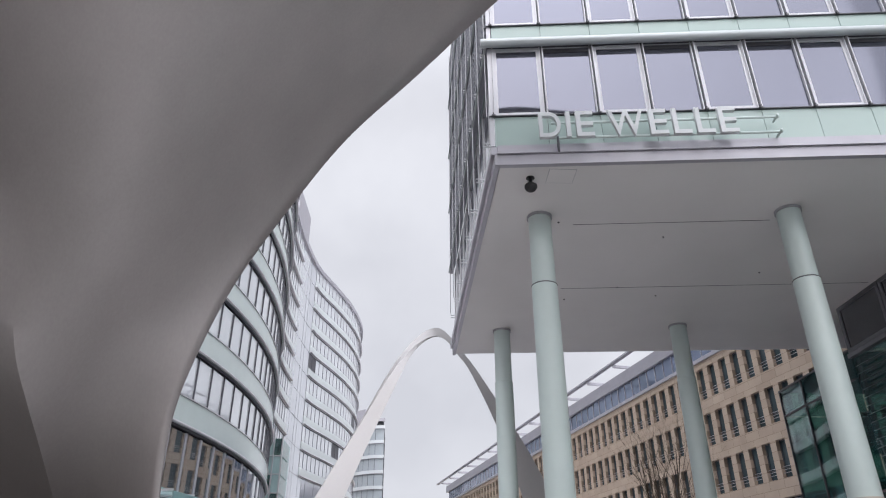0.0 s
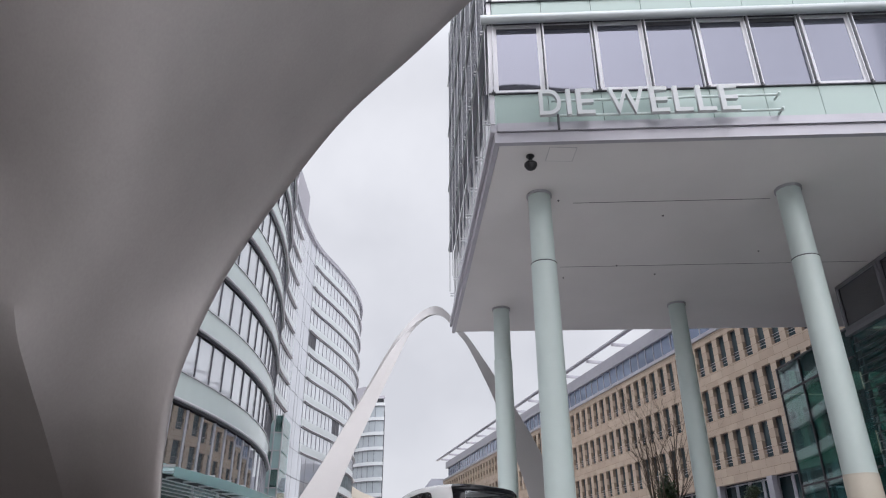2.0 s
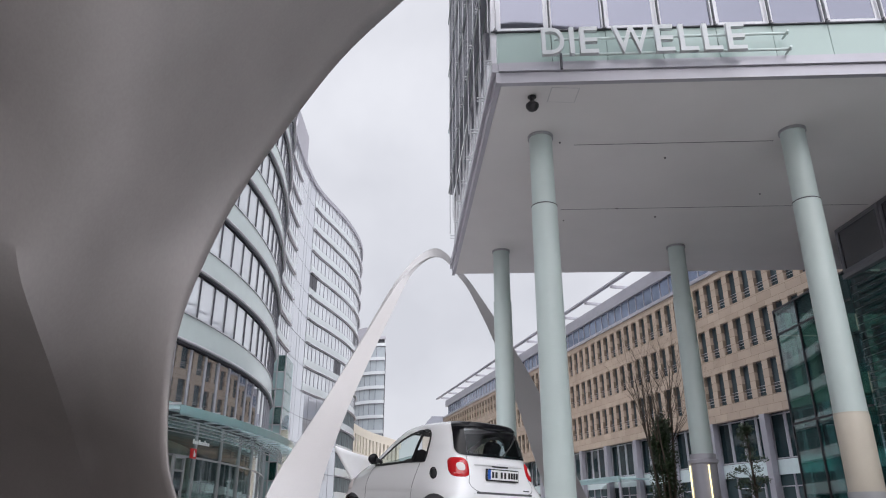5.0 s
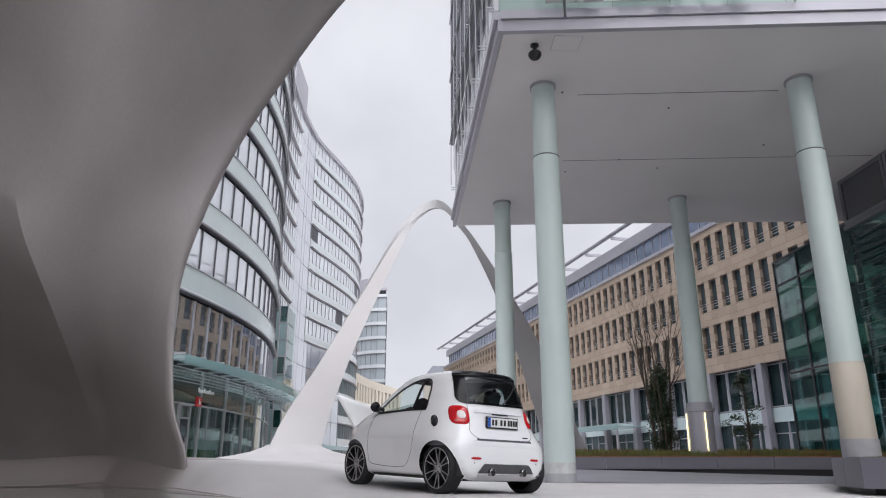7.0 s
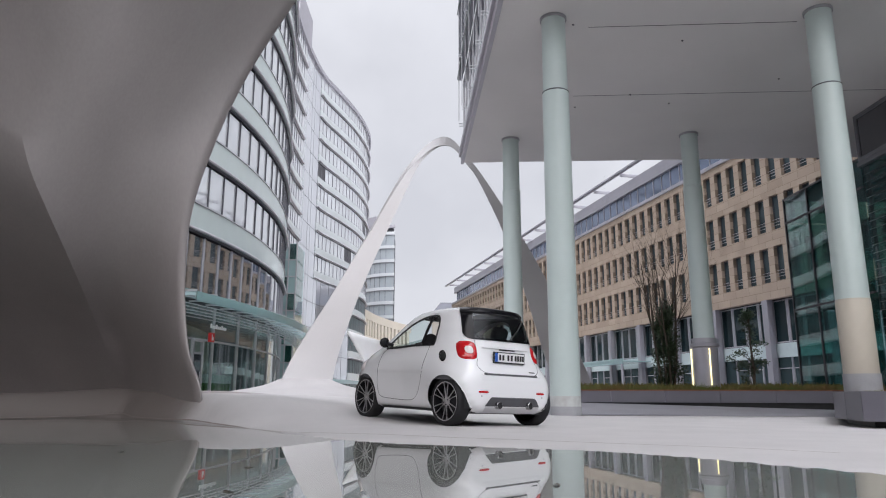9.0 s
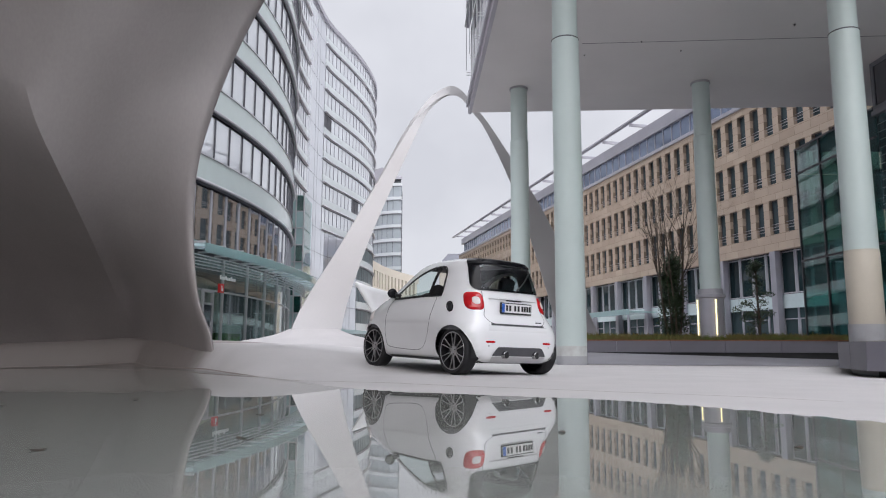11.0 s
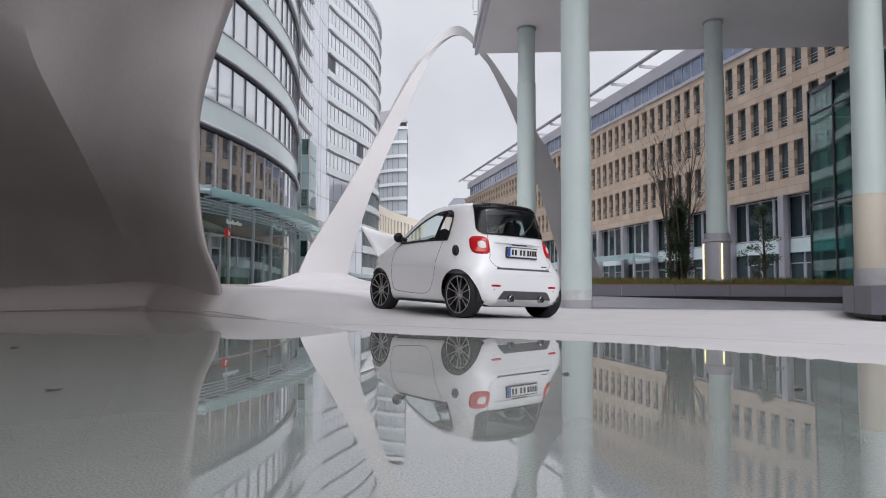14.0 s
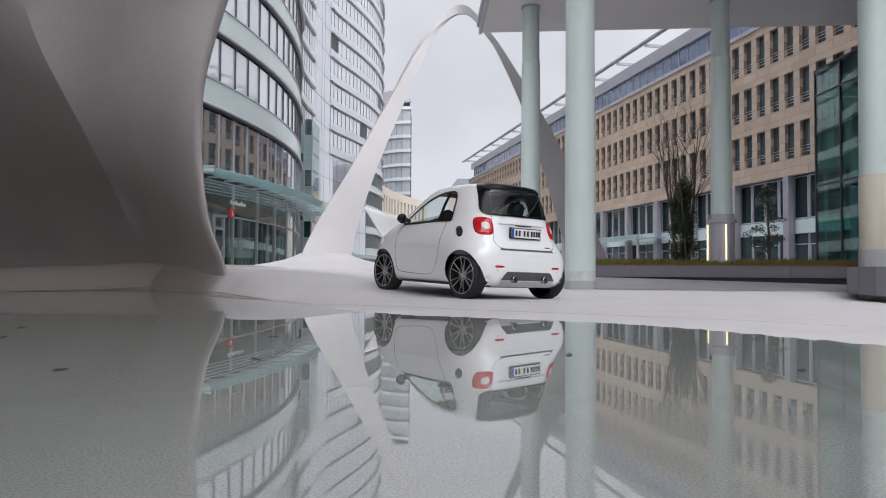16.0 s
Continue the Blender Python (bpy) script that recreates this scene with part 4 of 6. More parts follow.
def smooth_building():
    """The taller S-curved block with a white glazed skin and strips of windows."""
    root = thing("office_building", Matrix(), "tall S-curved office building with white glazed skin and window strips", "office building", "curved office buildings")
    step = 1.5
    plan = [(-15.5, 72), (-17.0, 79), (-17.4, 86), (-17.2, 94), (-16.4, 101.6), (-14.4, 109), (-12.7, 116), (-11.7, 123), (-11.6, 130), (-12.8, 137), (-16, 144), (-22, 150)]
    pts = resample(plan, step)
    nor = outward(pts)
    body = [(p.x - 0.3 * n.x, p.y - 0.3 * n.y) for p, n in zip(pts, nor)]
    part("core", Geo().prism(body[::-1] + [(-45, 72), (-45, 150)], 0, 49.4), M_CORE, root, "inner wall coloured dark for indoor shade")
    az = [math.degrees(math.atan2(p.x, p.y)) for p in pts]
    lo = min(i for i, a in enumerate(az) if a > -10.75)
    hi = min(i for i, a in enumerate(az) if a > -9.42)
    fars = pts[hi:], nor[hi:]
    near = pts[:lo + 1], nor[:lo + 1]
    for k in range(13):
        z = 46.0 - 3.6 * k
        low = 10 if k > 8 else 0
        fars = pts[hi + low:], nor[hi + low:]
        for P, N in (near, fars):
            part("spandrel", sweep(P, N, box_section(-0.2, 0.10, z + 0.15, z + 1.3)), M_PALEMINT, root, "pale mint glazed band", smooth=True)
            part("rail", sweep(P, N, rounded(0.24, z + 0.12, 0.15, 0.07, 8)), M_RAILPALE, root, "grey sunshade rail", smooth=True)
            part("blind_box", sweep(P, N, box_section(-0.1, 0.12, z - 0.03, z + 0.15)), M_ALU, root)
            dark = {0, 1} if (P is fars[0] and k == 4) else {15, 16} if (P is fars[0] and k == 5) else {8, 9} if (P is fars[0] and k == 7) else ()
            h = 2.2
            glaze(root, P, N, z + 1.3, h, M_DARKTEAL if k > 8 else M_GLASS, step, (lambda i: i < 4) if P is near[0] else None, dark, own_mullions=M_GREYBAR)
        for i in range(lo, hi + low):
            a, b = pts[i], pts[i + 1]
            d = b - a
            pm = M_WHITEPANEL
            q = part("panel", pane_mesh(step, 3.58, pm), pm, root)
            q.matrix_local = Matrix.Translation((a.x, a.y, z)) @ Matrix.Rotation(math.atan2(d.y, d.x), 4, "Z")
    glaze(root, pts[6:], nor[6:], 0.0, 2.9, M_TEALSHOP, step)
    part("shop_fascia", sweep(pts[6:], nor[6:], box_section(-0.1, 0.5, 2.3, 2.9)), M_CANOPY2, root, "green glass fascia over the shops")
    part("roof_edge", sweep(pts, nor, box_section(-0.6, 0.35, 49.3, 50.0)), M_LILAC, root, "grey roof edge", smooth=True)
    part("plant_screen", Geo().prism([(-17.6, 86), (-17.4, 95), (-19.5, 97), (-30, 97), (-30, 86)], 49.4, 55.5), M_LILAC, root, "lilac-grey roof plant screen")
    return root


smooth_building()


def far_tower():
    root = thing("office_tower", Matrix(), "distant curved white tower with strips of windows", "office building", "curved office buildings")
    plan = [(-22, 186), (-17.5, 178), (-14, 173.5), (-11, 171.5), (-8.3, 171)]
    pts = resample(plan, 1.6)
    pts = pts[:-1] + [Vector((-8.2, 171, 0))]
    nor = outward(pts)
    end = [Vector((-8.2, 171, 0)), Vector((-8.2, 173, 0)), Vector((-8.6, 190, 0))]
    body = [(p.x, p.y) for p in pts] + [(-8.6, 190), (-25, 195)]
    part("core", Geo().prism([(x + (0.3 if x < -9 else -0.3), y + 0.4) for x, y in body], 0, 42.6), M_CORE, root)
    for k in range(12):
        z = 40.4 - 3.55 * k
        part("spandrel", sweep(pts, nor, box_section(-0.2, 0.1, z, z + 0.85)), M_TOWERPANEL, root, smooth=True)
        part("rail", sweep(pts, nor, rounded(0.22, z + 0.02, 0.14, 0.07, 6)), M_LILAC, root, smooth=True)
        part("window_band", sweep(pts, nor, box_section(-0.1, 0.0, z - 2.7, z)), M_TOWERGLASS, root)
        for p, n in zip(pts, nor):
            q = part("mullion", bar_mesh(2.7, 0.08, 0.05), M_DARKMETAL, root)
            q.location = (p.x, p.y, z - 2.7)
    part("roof_edge", sweep(pts, nor, box_section(-0.4, 0.3, 42.2, 42.9)), M_LILAC, root)
    part("penthouse", Geo().prism([(-20, 182), (-13.5, 176), (-12.5, 178), (-19, 188)], 42.5, 46.5), M_LILAC, root)


far_tower()


def low_wing():
    root = thing("office_wing", Matrix(), "low curved cream building with narrow upright windows", "office building")
    plan = [(-12.4, 139), (-11.0, 149), (-8.9, 158), (-6.4, 166.2), (-3.6, 173.5)]
    pts = resample(plan, 2.5)
    nor = outward(pts)
    body = [(p.x - 0.6, p.y) for p in pts] + [(-6, 185), (-17, 160)]
    part("core", Geo().prism(body, 0, 16.8), M_CORE, root)
    for z0, z1 in ((15.8, 17.5), (11.3, 12.5), (6.7, 7.9), (0, 2.9)):
        part("band", sweep(pts, nor, box_section(-0.5, 0.1, z0, z1)), M_CREAM, root)
    for z0, z1 in ((12.5, 15.8), (7.9, 11.3)):
        me = Geo().box((0, -0.08, 0), (1.35, 0.4, z1 - z0)).mesh("pier", M_CREAM)
        for a, b in zip(pts, pts[1:]):
            q = part("pier", me, M_CREAM, root)
            q.matrix_local = Matrix.Translation((a.x, a.y, z0)) @ Matrix.Rotation(math.atan2((b - a).y, (b - a).x), 4, "Z")
    part("window_band", sweep(pts, nor, box_section(-0.4, -0.2, 2.9, 6.7)), M_TEALSHOP, root)


low_wing()


M_SHOPPANE = material("shop_pane", (0.048, 0.075, 0.08), 0.05, vary=0.35, scale=0.35, bump=0.0, piece=0.6)
M_SLATE = material("grey_slate", (0.16, 0.165, 0.19), 0.7, vary=0.12, scale=0.5)


def far_house():
    root = thing("distant_building", Matrix(), "distant grey roofed building behind the stone offices", "building")
    part("wall", Geo().box((1.6, 190, 0), (14, 205, 22)), M_CREAM, root)
    rows = [[(1.0, 189, 22), (14, 189, 22)], [(4.0, 195, 26.4), (14, 195, 26.4)], [(1.0, 206, 22), (14, 206, 22)]]
    part("roof", Geo().grid(rows).fan([rows[0][0], rows[1][0], rows[2][0]]), M_SLATE, root)


far_house()


# ---- the long stone office building ----
def stone_building():
    yaw = math.atan2(0.979, -0.203)
    x0, y0 = 24.1 + 0.203 / 0.979 * 14.7, 30.0
    root = thing("stone_building", along(x0, y0, yaw), "long beige sandstone office building with rows of upright windows", "office building")
    L = 109.0
    n = int(L / 1.48)
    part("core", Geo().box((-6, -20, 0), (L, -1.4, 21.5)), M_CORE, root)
    rows = (8.15, 11.68, 15.2)
    W, H = 0.90, 2.42
    # the outside is towards +y here
    edges = [7.0, 8.15, 8.15 + H, 11.68, 11.68 + H, 15.2, 15.2 + H, 18.15]
    for z0, z1 in zip(edges[0::2], edges[1::2]):
        part("stone_band", Geo().box((-6, -0.45, z0), (L, 0, z1)), M_STONE, root)
    pier = Geo().box((0, -0.45, 0), (1.48 - W, 0, H)).mesh("stone_pier", M_STONE)
    g = Geo()
    g.box((0, -0.36, 0), (0.06, -0.26, H)).box((W - 0.06, -0.36, 0), (W, -0.26, H)).box((0.06, -0.36, H - 0.06), (W - 0.06, -0.26, H)).box((0.06, -0.36, 0), (W - 0.06, -0.26, 0.06)).box((0.06, -0.36, 0.62), (W - 0.06, -0.27, 0.68))
    frame_me = g.mesh("window", M_DARKMETAL)
    pane_me = Geo().box((0.06, -0.33, 0.06), (W - 0.06, -0.31, H - 0.06)).mesh("pane", M_GLASSBLUE)
    guard_me = Geo().box((0, -0.16, 0.50), (W, -0.14, 0.53)).box((0, -0.16, 0.30), (W, -0.14, 0.33)).box((0, -0.16, 0.70), (W, -0.14, 0.73)).mesh("guard_rail", M_ALU)
    for i in range(n):
        for z in rows:
            x = i * 1.48
            p = part("stone_pier", pier, M_STONE, root)
            p.location = (x, 0, z)
            w = part("window", frame_me, M_DARKMETAL, root)
            w.location = (x + 1.48 - W, 0, z)
            part("pane", pane_me, M_GLASSBLUE, w)
            if i < 34:
                part("guard_rail", guard_me, M_ALU, w)
    # glazed top floor, set back, with a sunshade on brackets
    part("top_sill", Geo().box((-6, -0.5, 18.15), (L, 0.12, 18.45)), M_LILAC, root)
    tp = Geo().box((0.05, -0.84, 0), (1.43, -0.80, 2.0)).mesh("top_pane", M_GLASSTOP)
    tm = Geo().box((-0.05, -0.86, 0), (0.05, -0.74, 2.0)).mesh("top_mullion", M_LILAC)
    for i in range(n):
        for me, nm in ((tp, "top_pane"), (tm, "top_mullion")):
            q = part(nm, me, M_LILAC, root)
            q.location = (i * 1.48, 0, 18.45)
    part("top_band", Geo().box((-6, -1.2, 20.45), (L, -0.5, 21.6)), M_LILAC, root, "lilac-grey metal roof band")
    part("roof", Geo().box((-6, -20, 21.6), (L, -0.9, 21.8)), M_LILAC, root)
    part("sunshade", Geo().box((-6, 0.7, 22.0), (L + 1.2, 1.15, 22.16)), M_LILAC, root, "slender projecting roof rail")
    for i in range(0, n, 4):
        part("bracket", Geo().box((i * 1.48, -0.9, 21.6), (i * 1.48 + 0.12, 1.0, 21.9)), M_LILAC, root)
    # two glazed lower floors behind pillars
    for i in range(0, n, 4):
        part("pillar", Geo().box((i * 1.48 - 0.3, -0.42, 0), (i * 1.48 + 0.25, 0.02, 7.0)), M_LILAC, root)
    lp = Geo().box((0.06, -0.72, 0), (1.42, -0.68, 3.0)).mesh("shop_pane", M_SHOPPANE)
    up = Geo().box((0.06, -0.72, 0), (1.42, -0.68, 2.9)).mesh("upper_pane", M_SHOPTEAL)
    mu = Geo().box((-0.06, -0.74, 0), (0.06, -0.6, 7.0)).mesh("mullion", M_LILAC)
    pf = ring_frame(1.36, 2.9, [(0, 0.0), (0, 0.07), (0.07, 0.07), (0.07, 0.0)]).mesh("pane_frame", M_PALEFRAME)
    df = ring_frame(1.36, 2.3, [(0, 0.0), (0, 0.07), (0.06, 0.07), (0.06, 0.0)]).mesh("door_frame", M_PALEFRAME)
    for i in range(42):
        part("pane_frame", pf, M_PALEFRAME, root, "pale window frame").location = (i * 1.48 + 0.06, -0.68, 4.05)
        if i % 3:
            part("door_frame", df, M_PALEFRAME, root, "pale shop door frame").location = (i * 1.48 + 0.06, -0.68, 0.05)
    for i in range(n):
        for me, nm, z in ((lp, "shop_pane", 0.05), (up, "upper_pane", 4.05), (mu, "mullion", 0)):
            q = part(nm, me, M_ALU, root)
            q.location = (i * 1.48, 0, z)
    part("sign_band", Geo().box((-6, -0.78, 3.05), (L, -0.55, 4.0)), M_PALESIGN, root, "pale green fascia band")
    # entrance canopy
    part("entrance_canopy", Geo().box((34.2, -0.4, 3.5), (43.5, 2.6, 3.62)).box((34.2, 2.4, 3.3), (43.5, 2.6, 3.8)), M_CANOPY2, root, "green glass entrance canopy")
    for x in (34.6, 43.0):
        part("canopy_post", Geo().tube([(x, 2.3, 0), (x, 2.3, 3.5)], 0.12), M_LILAC, root)
    return root


M_GLASSTOP = material("blue_top_glass", (0.20, 0.24, 0.33), 0.05, metal=0.5, vary=0.15, scale=0.3, bump=0.0, piece=0.6)
M_GLASSBLUE = material("blue_grey_glass", (0.065, 0.095, 0.11), 0.04, metal=0.2, vary=0.15, scale=0.3, bump=0.0, ior=1.6, piece=0.6)
M_SHOPTEAL = material("teal_window_glass", (0.016, 0.032, 0.036), 0.04, vary=0.15, scale=0.5, bump=0.0, ior=1.6, piece=0.5)
M_PALESIGN = material("pale_green_fascia", (0.62, 0.72, 0.72), 0.2, vary=0.05, bump=0.0)
stone_building()


# ---- glazed lobby under the block ----
def lobby():
    root = thing("glass_lobby", Matrix(), "dark teal glass lobby under the raised block", "lobby")
    X, Y0 = 14.1, 26.05
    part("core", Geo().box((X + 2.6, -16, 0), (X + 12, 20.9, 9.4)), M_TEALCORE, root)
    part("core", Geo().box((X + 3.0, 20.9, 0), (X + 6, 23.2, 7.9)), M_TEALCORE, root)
    part("roof_slab", Geo().box((X + 0.05, 21.2, 8.0), (X + 10, Y0, 8.06)), M_DARKMETAL, root)
    part("floor_slab", Geo().box((X + 0.6, 2, 3.62), (X + 10, Y0 - 0.5, 3.78)), M_TEALCORE, root)
    # the projecting glass box
    rows = ((0.12, 3.63), (3.69, 7.05), (7.11, 8.02))
    for i in range(3):
        y = Y0 - 1.65 * i
        for z0, z1 in rows:
            part("pane", Geo().box((X, y - 1.63, z0), (X + 0.03, y - 0.02, z1)), M_TEAL, root)
            part("pane", Geo().box((X + 1.65 * i + 0.05, Y0 - 0.02, z0), (X + 1.65 * i + 1.63, Y0 + 0.01, z1)), M_TEAL, root)
        part("mullion", Geo().box((X - 0.03, y - 0.025, 0), (X + 0.06, y + 0.025, 8.06)), M_DARKMETAL, root)
    for z in (3.66, 7.08, 8.04):
        part("transom", Geo().box((X - 0.035, 21.2, z - 0.03), (X + 0.05, Y0 + 0.03, z + 0.03)), M_DARKMETAL, root)
    # the wall further on: louvres below, windows under the soffit
    for i in range(9):
        y = 21.1 - 2.3 * i
        part("pane", Geo().box((X + 0.05, y - 2.26, 0.1), (X + 0.08, y - 0.04, 7.72)), M_TEAL, root)
        part("mullion", Geo().box((X + 0.10, y - 0.05, 0), (X + 0.22, y + 0.05, 7.75)), M_DARKMETAL, root)
        part("window_frame", window_mesh(2.26, 1.56, 0.12, 0.1).mesh("window_frame", M_GREYBAR) if i == 0 else bpy.data.meshes["window_frame"], M_GREYBAR, root).matrix_local = along(X + 0.02, y - 2.28, radians(90), 7.9)
        part("pane", Geo().box((X - 0.04, y - 2.16, 8.0), (X - 0.02, y - 0.14, 9.36)), M_GLASSDARK, root)
    part("transom", Geo().box((X - 0.10, 0, 7.74), (X + 0.12, 21.15, 7.88)), M_GREYBAR, root)
    blade = Geo().grid([[(0, 0, 0), (0, 18, 0)], [(0.10, 0.06, 0.012), (0.10, 18, 0.012)], [(0.10, 0.06, 0.0), (0.10, 18, 0.0)], [(0, 0, -0.012), (0, 18, -0.012)]], flip=True).mesh("blind_slat", M_MINT)
    for k in range(27):
        q = part("blind_slat", blade, M_MINT, root)
        q.matrix_local = Matrix.Translation((X - 0.13, 2.9, 0.75 + 0.255 * k)) @ Matrix.Rotation(radians(8 - 0.9 * k), 4, "Y")


lobby()


# ---- planting ----
def planter():
    root = thing("planter", Matrix(), "long grey metal planter edge with rough grass", "planter")
    a, b = Vector((4.2, 22.35, 0)), Vector((14.0, 20.9, 0))
    d = (b - a).normalized()
    n = int((b - a).length / 1.55)
    step = (b - a).length / n
    yaw = math.atan2(d.y, d.x)
    me = Geo().box((0.008, 0, 0), (step - 0.008, 0.06, 0.36)).mesh("panel", M_PLANTER)
    for i in range(n):
        q = part("panel", me, M_PLANTER, root)
        q.matrix_local = along(*(a + d * step * i).xy, yaw, 0.235)
    part("cap", Geo().box((0, -0.02, 0.595), ((b - a).length, 0.14, 0.625), along(a.x, a.y, yaw)), M_RUST, root, "rusty steel top edge")
    # black colour stands for the shadow gap under the panels
    part("plinth", Geo().box((0, 0.10, 0), ((b - a).length, 0.3, 0.25), along(a.x, a.y, yaw)), M_BLACK, root, "recessed plinth, black for the shade in the gap")
    part("soil", Geo().grid([[(a + d * s + Vector((-d.y, d.x, 0)) * w + Vector((0, 0, 0.58 + 0.05 * math.sin(s * 1.7 + w) + 0.035 * w))) for s in np.linspace(0, (b - a).length, 40)] for w in (0.12, 0.8, 1.6, 3, 5, 7.5)]), M_SOIL, root, smooth=True)
    rng = random.Random(4)
    g = Geo()
    for _ in range(14000):
        s, w = rng.uniform(0, (b - a).length), 0.1 + rng.uniform(0, 1) ** 2.2 * 6
        p = a + d * s + Vector((-d.y, d.x, 0)) * w
        h = rng.uniform(0.07, 0.21) * (1.4 if rng.random() < 0.1 else 1)
        lean = Vector((rng.uniform(-1, 1), rng.uniform(-1, 1), 0)) * h * 0.5
        side = Vector((rng.uniform(-1, 1), rng.uniform(-1, 1), 0)).normalized() * 0.016
        k = len(g.v)
        e = 0.58 + 0.035 * w
        g.v += [p - side + Vector((0, 0, e)), p + side + Vector((0, 0, e)), p + lean + Vector((0, 0, e + h))]
        g.f.append([k, k + 1, k + 2])
    solid("grass", g, M_GRASS, "rough green and rust-brown grass in the planter", "grass", kind="stuff")
    box = thing("planter_box", Matrix(), "faceted grey metal planter box with a recessed dark foot", "planter")
    out = [(9.6, 16.4), (6.25, 10.7), (5.98, 9.95), (5.78, 9.25), (6.3, 8.7), (13.1, 8.0), (13.1, 16.4)]
    mid = Vector((sum(q[0] for q in out) / 7, sum(q[1] for q in out) / 7))

    def shrunk(k):
        return [tuple(mid + (Vector(q) - mid) * k) for q in out]

    # black here paints in the shade below the box
    part("foot", Geo().prism(shrunk(0.90), 0, 0.12), M_BLACK, box, "recessed foot, black for the shade beneath")
    part("soil", Geo().prism(shrunk(0.985), 0.12, 0.46), M_SOIL, box)
    for (x0, y0), (x1, y1) in zip(out, out[1:] + out[:1]):
        ln = math.hypot(x1 - x0, y1 - y0)
        k = max(1, round(ln / 1.6))
        for i in range(k):
            fx, fy = x0 + (x1 - x0) * i / k, y0 + (y1 - y0) * i / k
            part("panel", Geo().box((0.006, 0, 0.10), (ln / k - 0.006, 0.04, 0.49), along(fx, fy, math.atan2(y1 - y0, x1 - x0))), M_PLANTER, box)
    g = Geo()
    for _ in range(4000):
        u, v = rng.uniform(0, 1), rng.uniform(0, 1)
        p = Vector((6.35 + 3.2 * v + (12.9 - 6.35 - 3.2 * v) * u * u, 9.4 + 6.8 * v, 0.45))
        h = rng.uniform(0.03, 0.09)
        side = Vector((rng.uniform(-1, 1), rng.uniform(-1, 1), 0)).normalized() * 0.01
        k = len(g.v)
        g.v += [p - side, p + side, p + Vector((rng.uniform(-1, 1) * h, rng.uniform(-1, 1) * h, h))]
        g.f.append([k, k + 1, k + 2])
    solid("grass", g, M_GRASS, "short green grass in the planter box", "grass", kind="stuff")


M_PLANTER = material("grey_coated_steel", (0.165, 0.16, 0.188), 0.45, metal=0.2, vary=0.08, scale=2, bump=0.03, piece=0.2)
M_RUST = material("rusty_steel", (0.26, 0.11, 0.06), 0.8, vary=0.3, scale=6, bump=0.2)
planter()


def leaves(geo, centre, radius, count, rng, size):
    for _ in range(count):
        v = Vector((rng.gauss(0, 1), rng.gauss(0, 1), rng.gauss(0, 1))).normalized() * rng.random() ** 0.5
        p = centre + Vector((v.x * radius[0], v.y * radius[1], v.z * radius[2]))
        u = Vector((rng.uniform(-1, 1), rng.uniform(-1, 1), rng.uniform(-1, 1))).normalized()
        w = u.orthogonal().normalized()
        s = size * rng.uniform(0.6, 1.3)
        k = len(geo.v)
        geo.v += [p - u * s, p + w * s * 0.4, p + u * s, p - w * s * 0.4]
        geo.f.append([k, k + 1, k + 2, k + 3])


def trees():
    rng = random.Random(11)
    root = thing("bare_tree", Matrix.Translation((8.75, 25.2, 0.55)), "slender many-stemmed bare tree with evergreen growth round its stems", "tree")
    twigs, trunk = Geo(), Geo()

    def grow(geo, p, d, length, r, depth):
        q = p
        path, rad = [p], [r]
        for i in range(4):
            d = (d + Vector((rng.uniform(-1, 1), rng.uniform(-1, 1), rng.uniform(-0.3, 0.9))) * 0.10).normalized()
            q = q + d * length / 4
            path.append(q)
            rad.append(r * (1 - 0.17 * (i + 1)))
        geo.tube(path, rad, 5 if depth < 2 else 3)
        if depth < 3:
            for i in range(6 if depth == 0 else 4):
                t = rng.randint(1 if depth else 2, 4)
                a = rng.uniform(0, 6.28)
                nd = (d * 1.1 + Vector((math.cos(a), math.sin(a), rng.uniform(0.1, 0.6))) * 0.75).normalized()
                grow(twigs, path[t], nd, length * rng.uniform(0.38, 0.6), rad[t] * 0.5, depth + 1)

    for i in range(9):
        a = i * 0.7
        grow(trunk, Vector((0.2 * math.cos(a), 0.2 * math.sin(a), 0)), Vector((0.10 * math.cos(a), 0.10 * math.sin(a), 1)), rng.uniform(4.0, 5.4), 0.042, 0)
    part("trunk", trunk, M_BARK, root)
    part("branchwork", twigs, M_BARK, root)
    g = Geo()
    for _ in range(56):
        z = rng.uniform(0.3, 3.2)
        a = rng.uniform(0, 6.28)
        r = rng.uniform(0.1, 0.55) * (1.1 - z / 6)
        leaves(g, Vector((r * math.cos(a), r * math.sin(a), z)), (0.26, 0.26, 0.4), 120, rng, 0.06)
    part("crown", g, M_LEAF, root)
    root = thing("evergreen_tree", Matrix.Translation((11.6, 24.6, 0.55)), "small loose evergreen tree in the planter", "tree")
    g, t = Geo(), Geo()
    t.tube([(0, 0, 0), (0.03, 0, 0.8), (0, 0.03, 1.7), (0.02, 0, 2.8)], [0.05, 0.045, 0.03, 0.012], 6)
    for _ in range(34):
        z = rng.uniform(0.35, 2.9)
        a = rng.uniform(0, 6.28)
        r = rng.uniform(0.15, 0.85) * max(0.15, 1 - abs(z - 1.1) / 2.1)
        q = Vector((r * math.cos(a), r * math.sin(a), z))
        t.tube([(0, 0, max(0.2, z - 0.35)), q * 0.6 + Vector((0, 0, z - 0.2)) * 0.4, q], [0.015, 0.01, 0.005], 4)
        leaves(g, q, (0.2, 0.2, 0.16), 60, rng, 0.055)
    part("trunk", t, M_BARK, root)
    part("crown", g, M_LEAF, root)


trees()


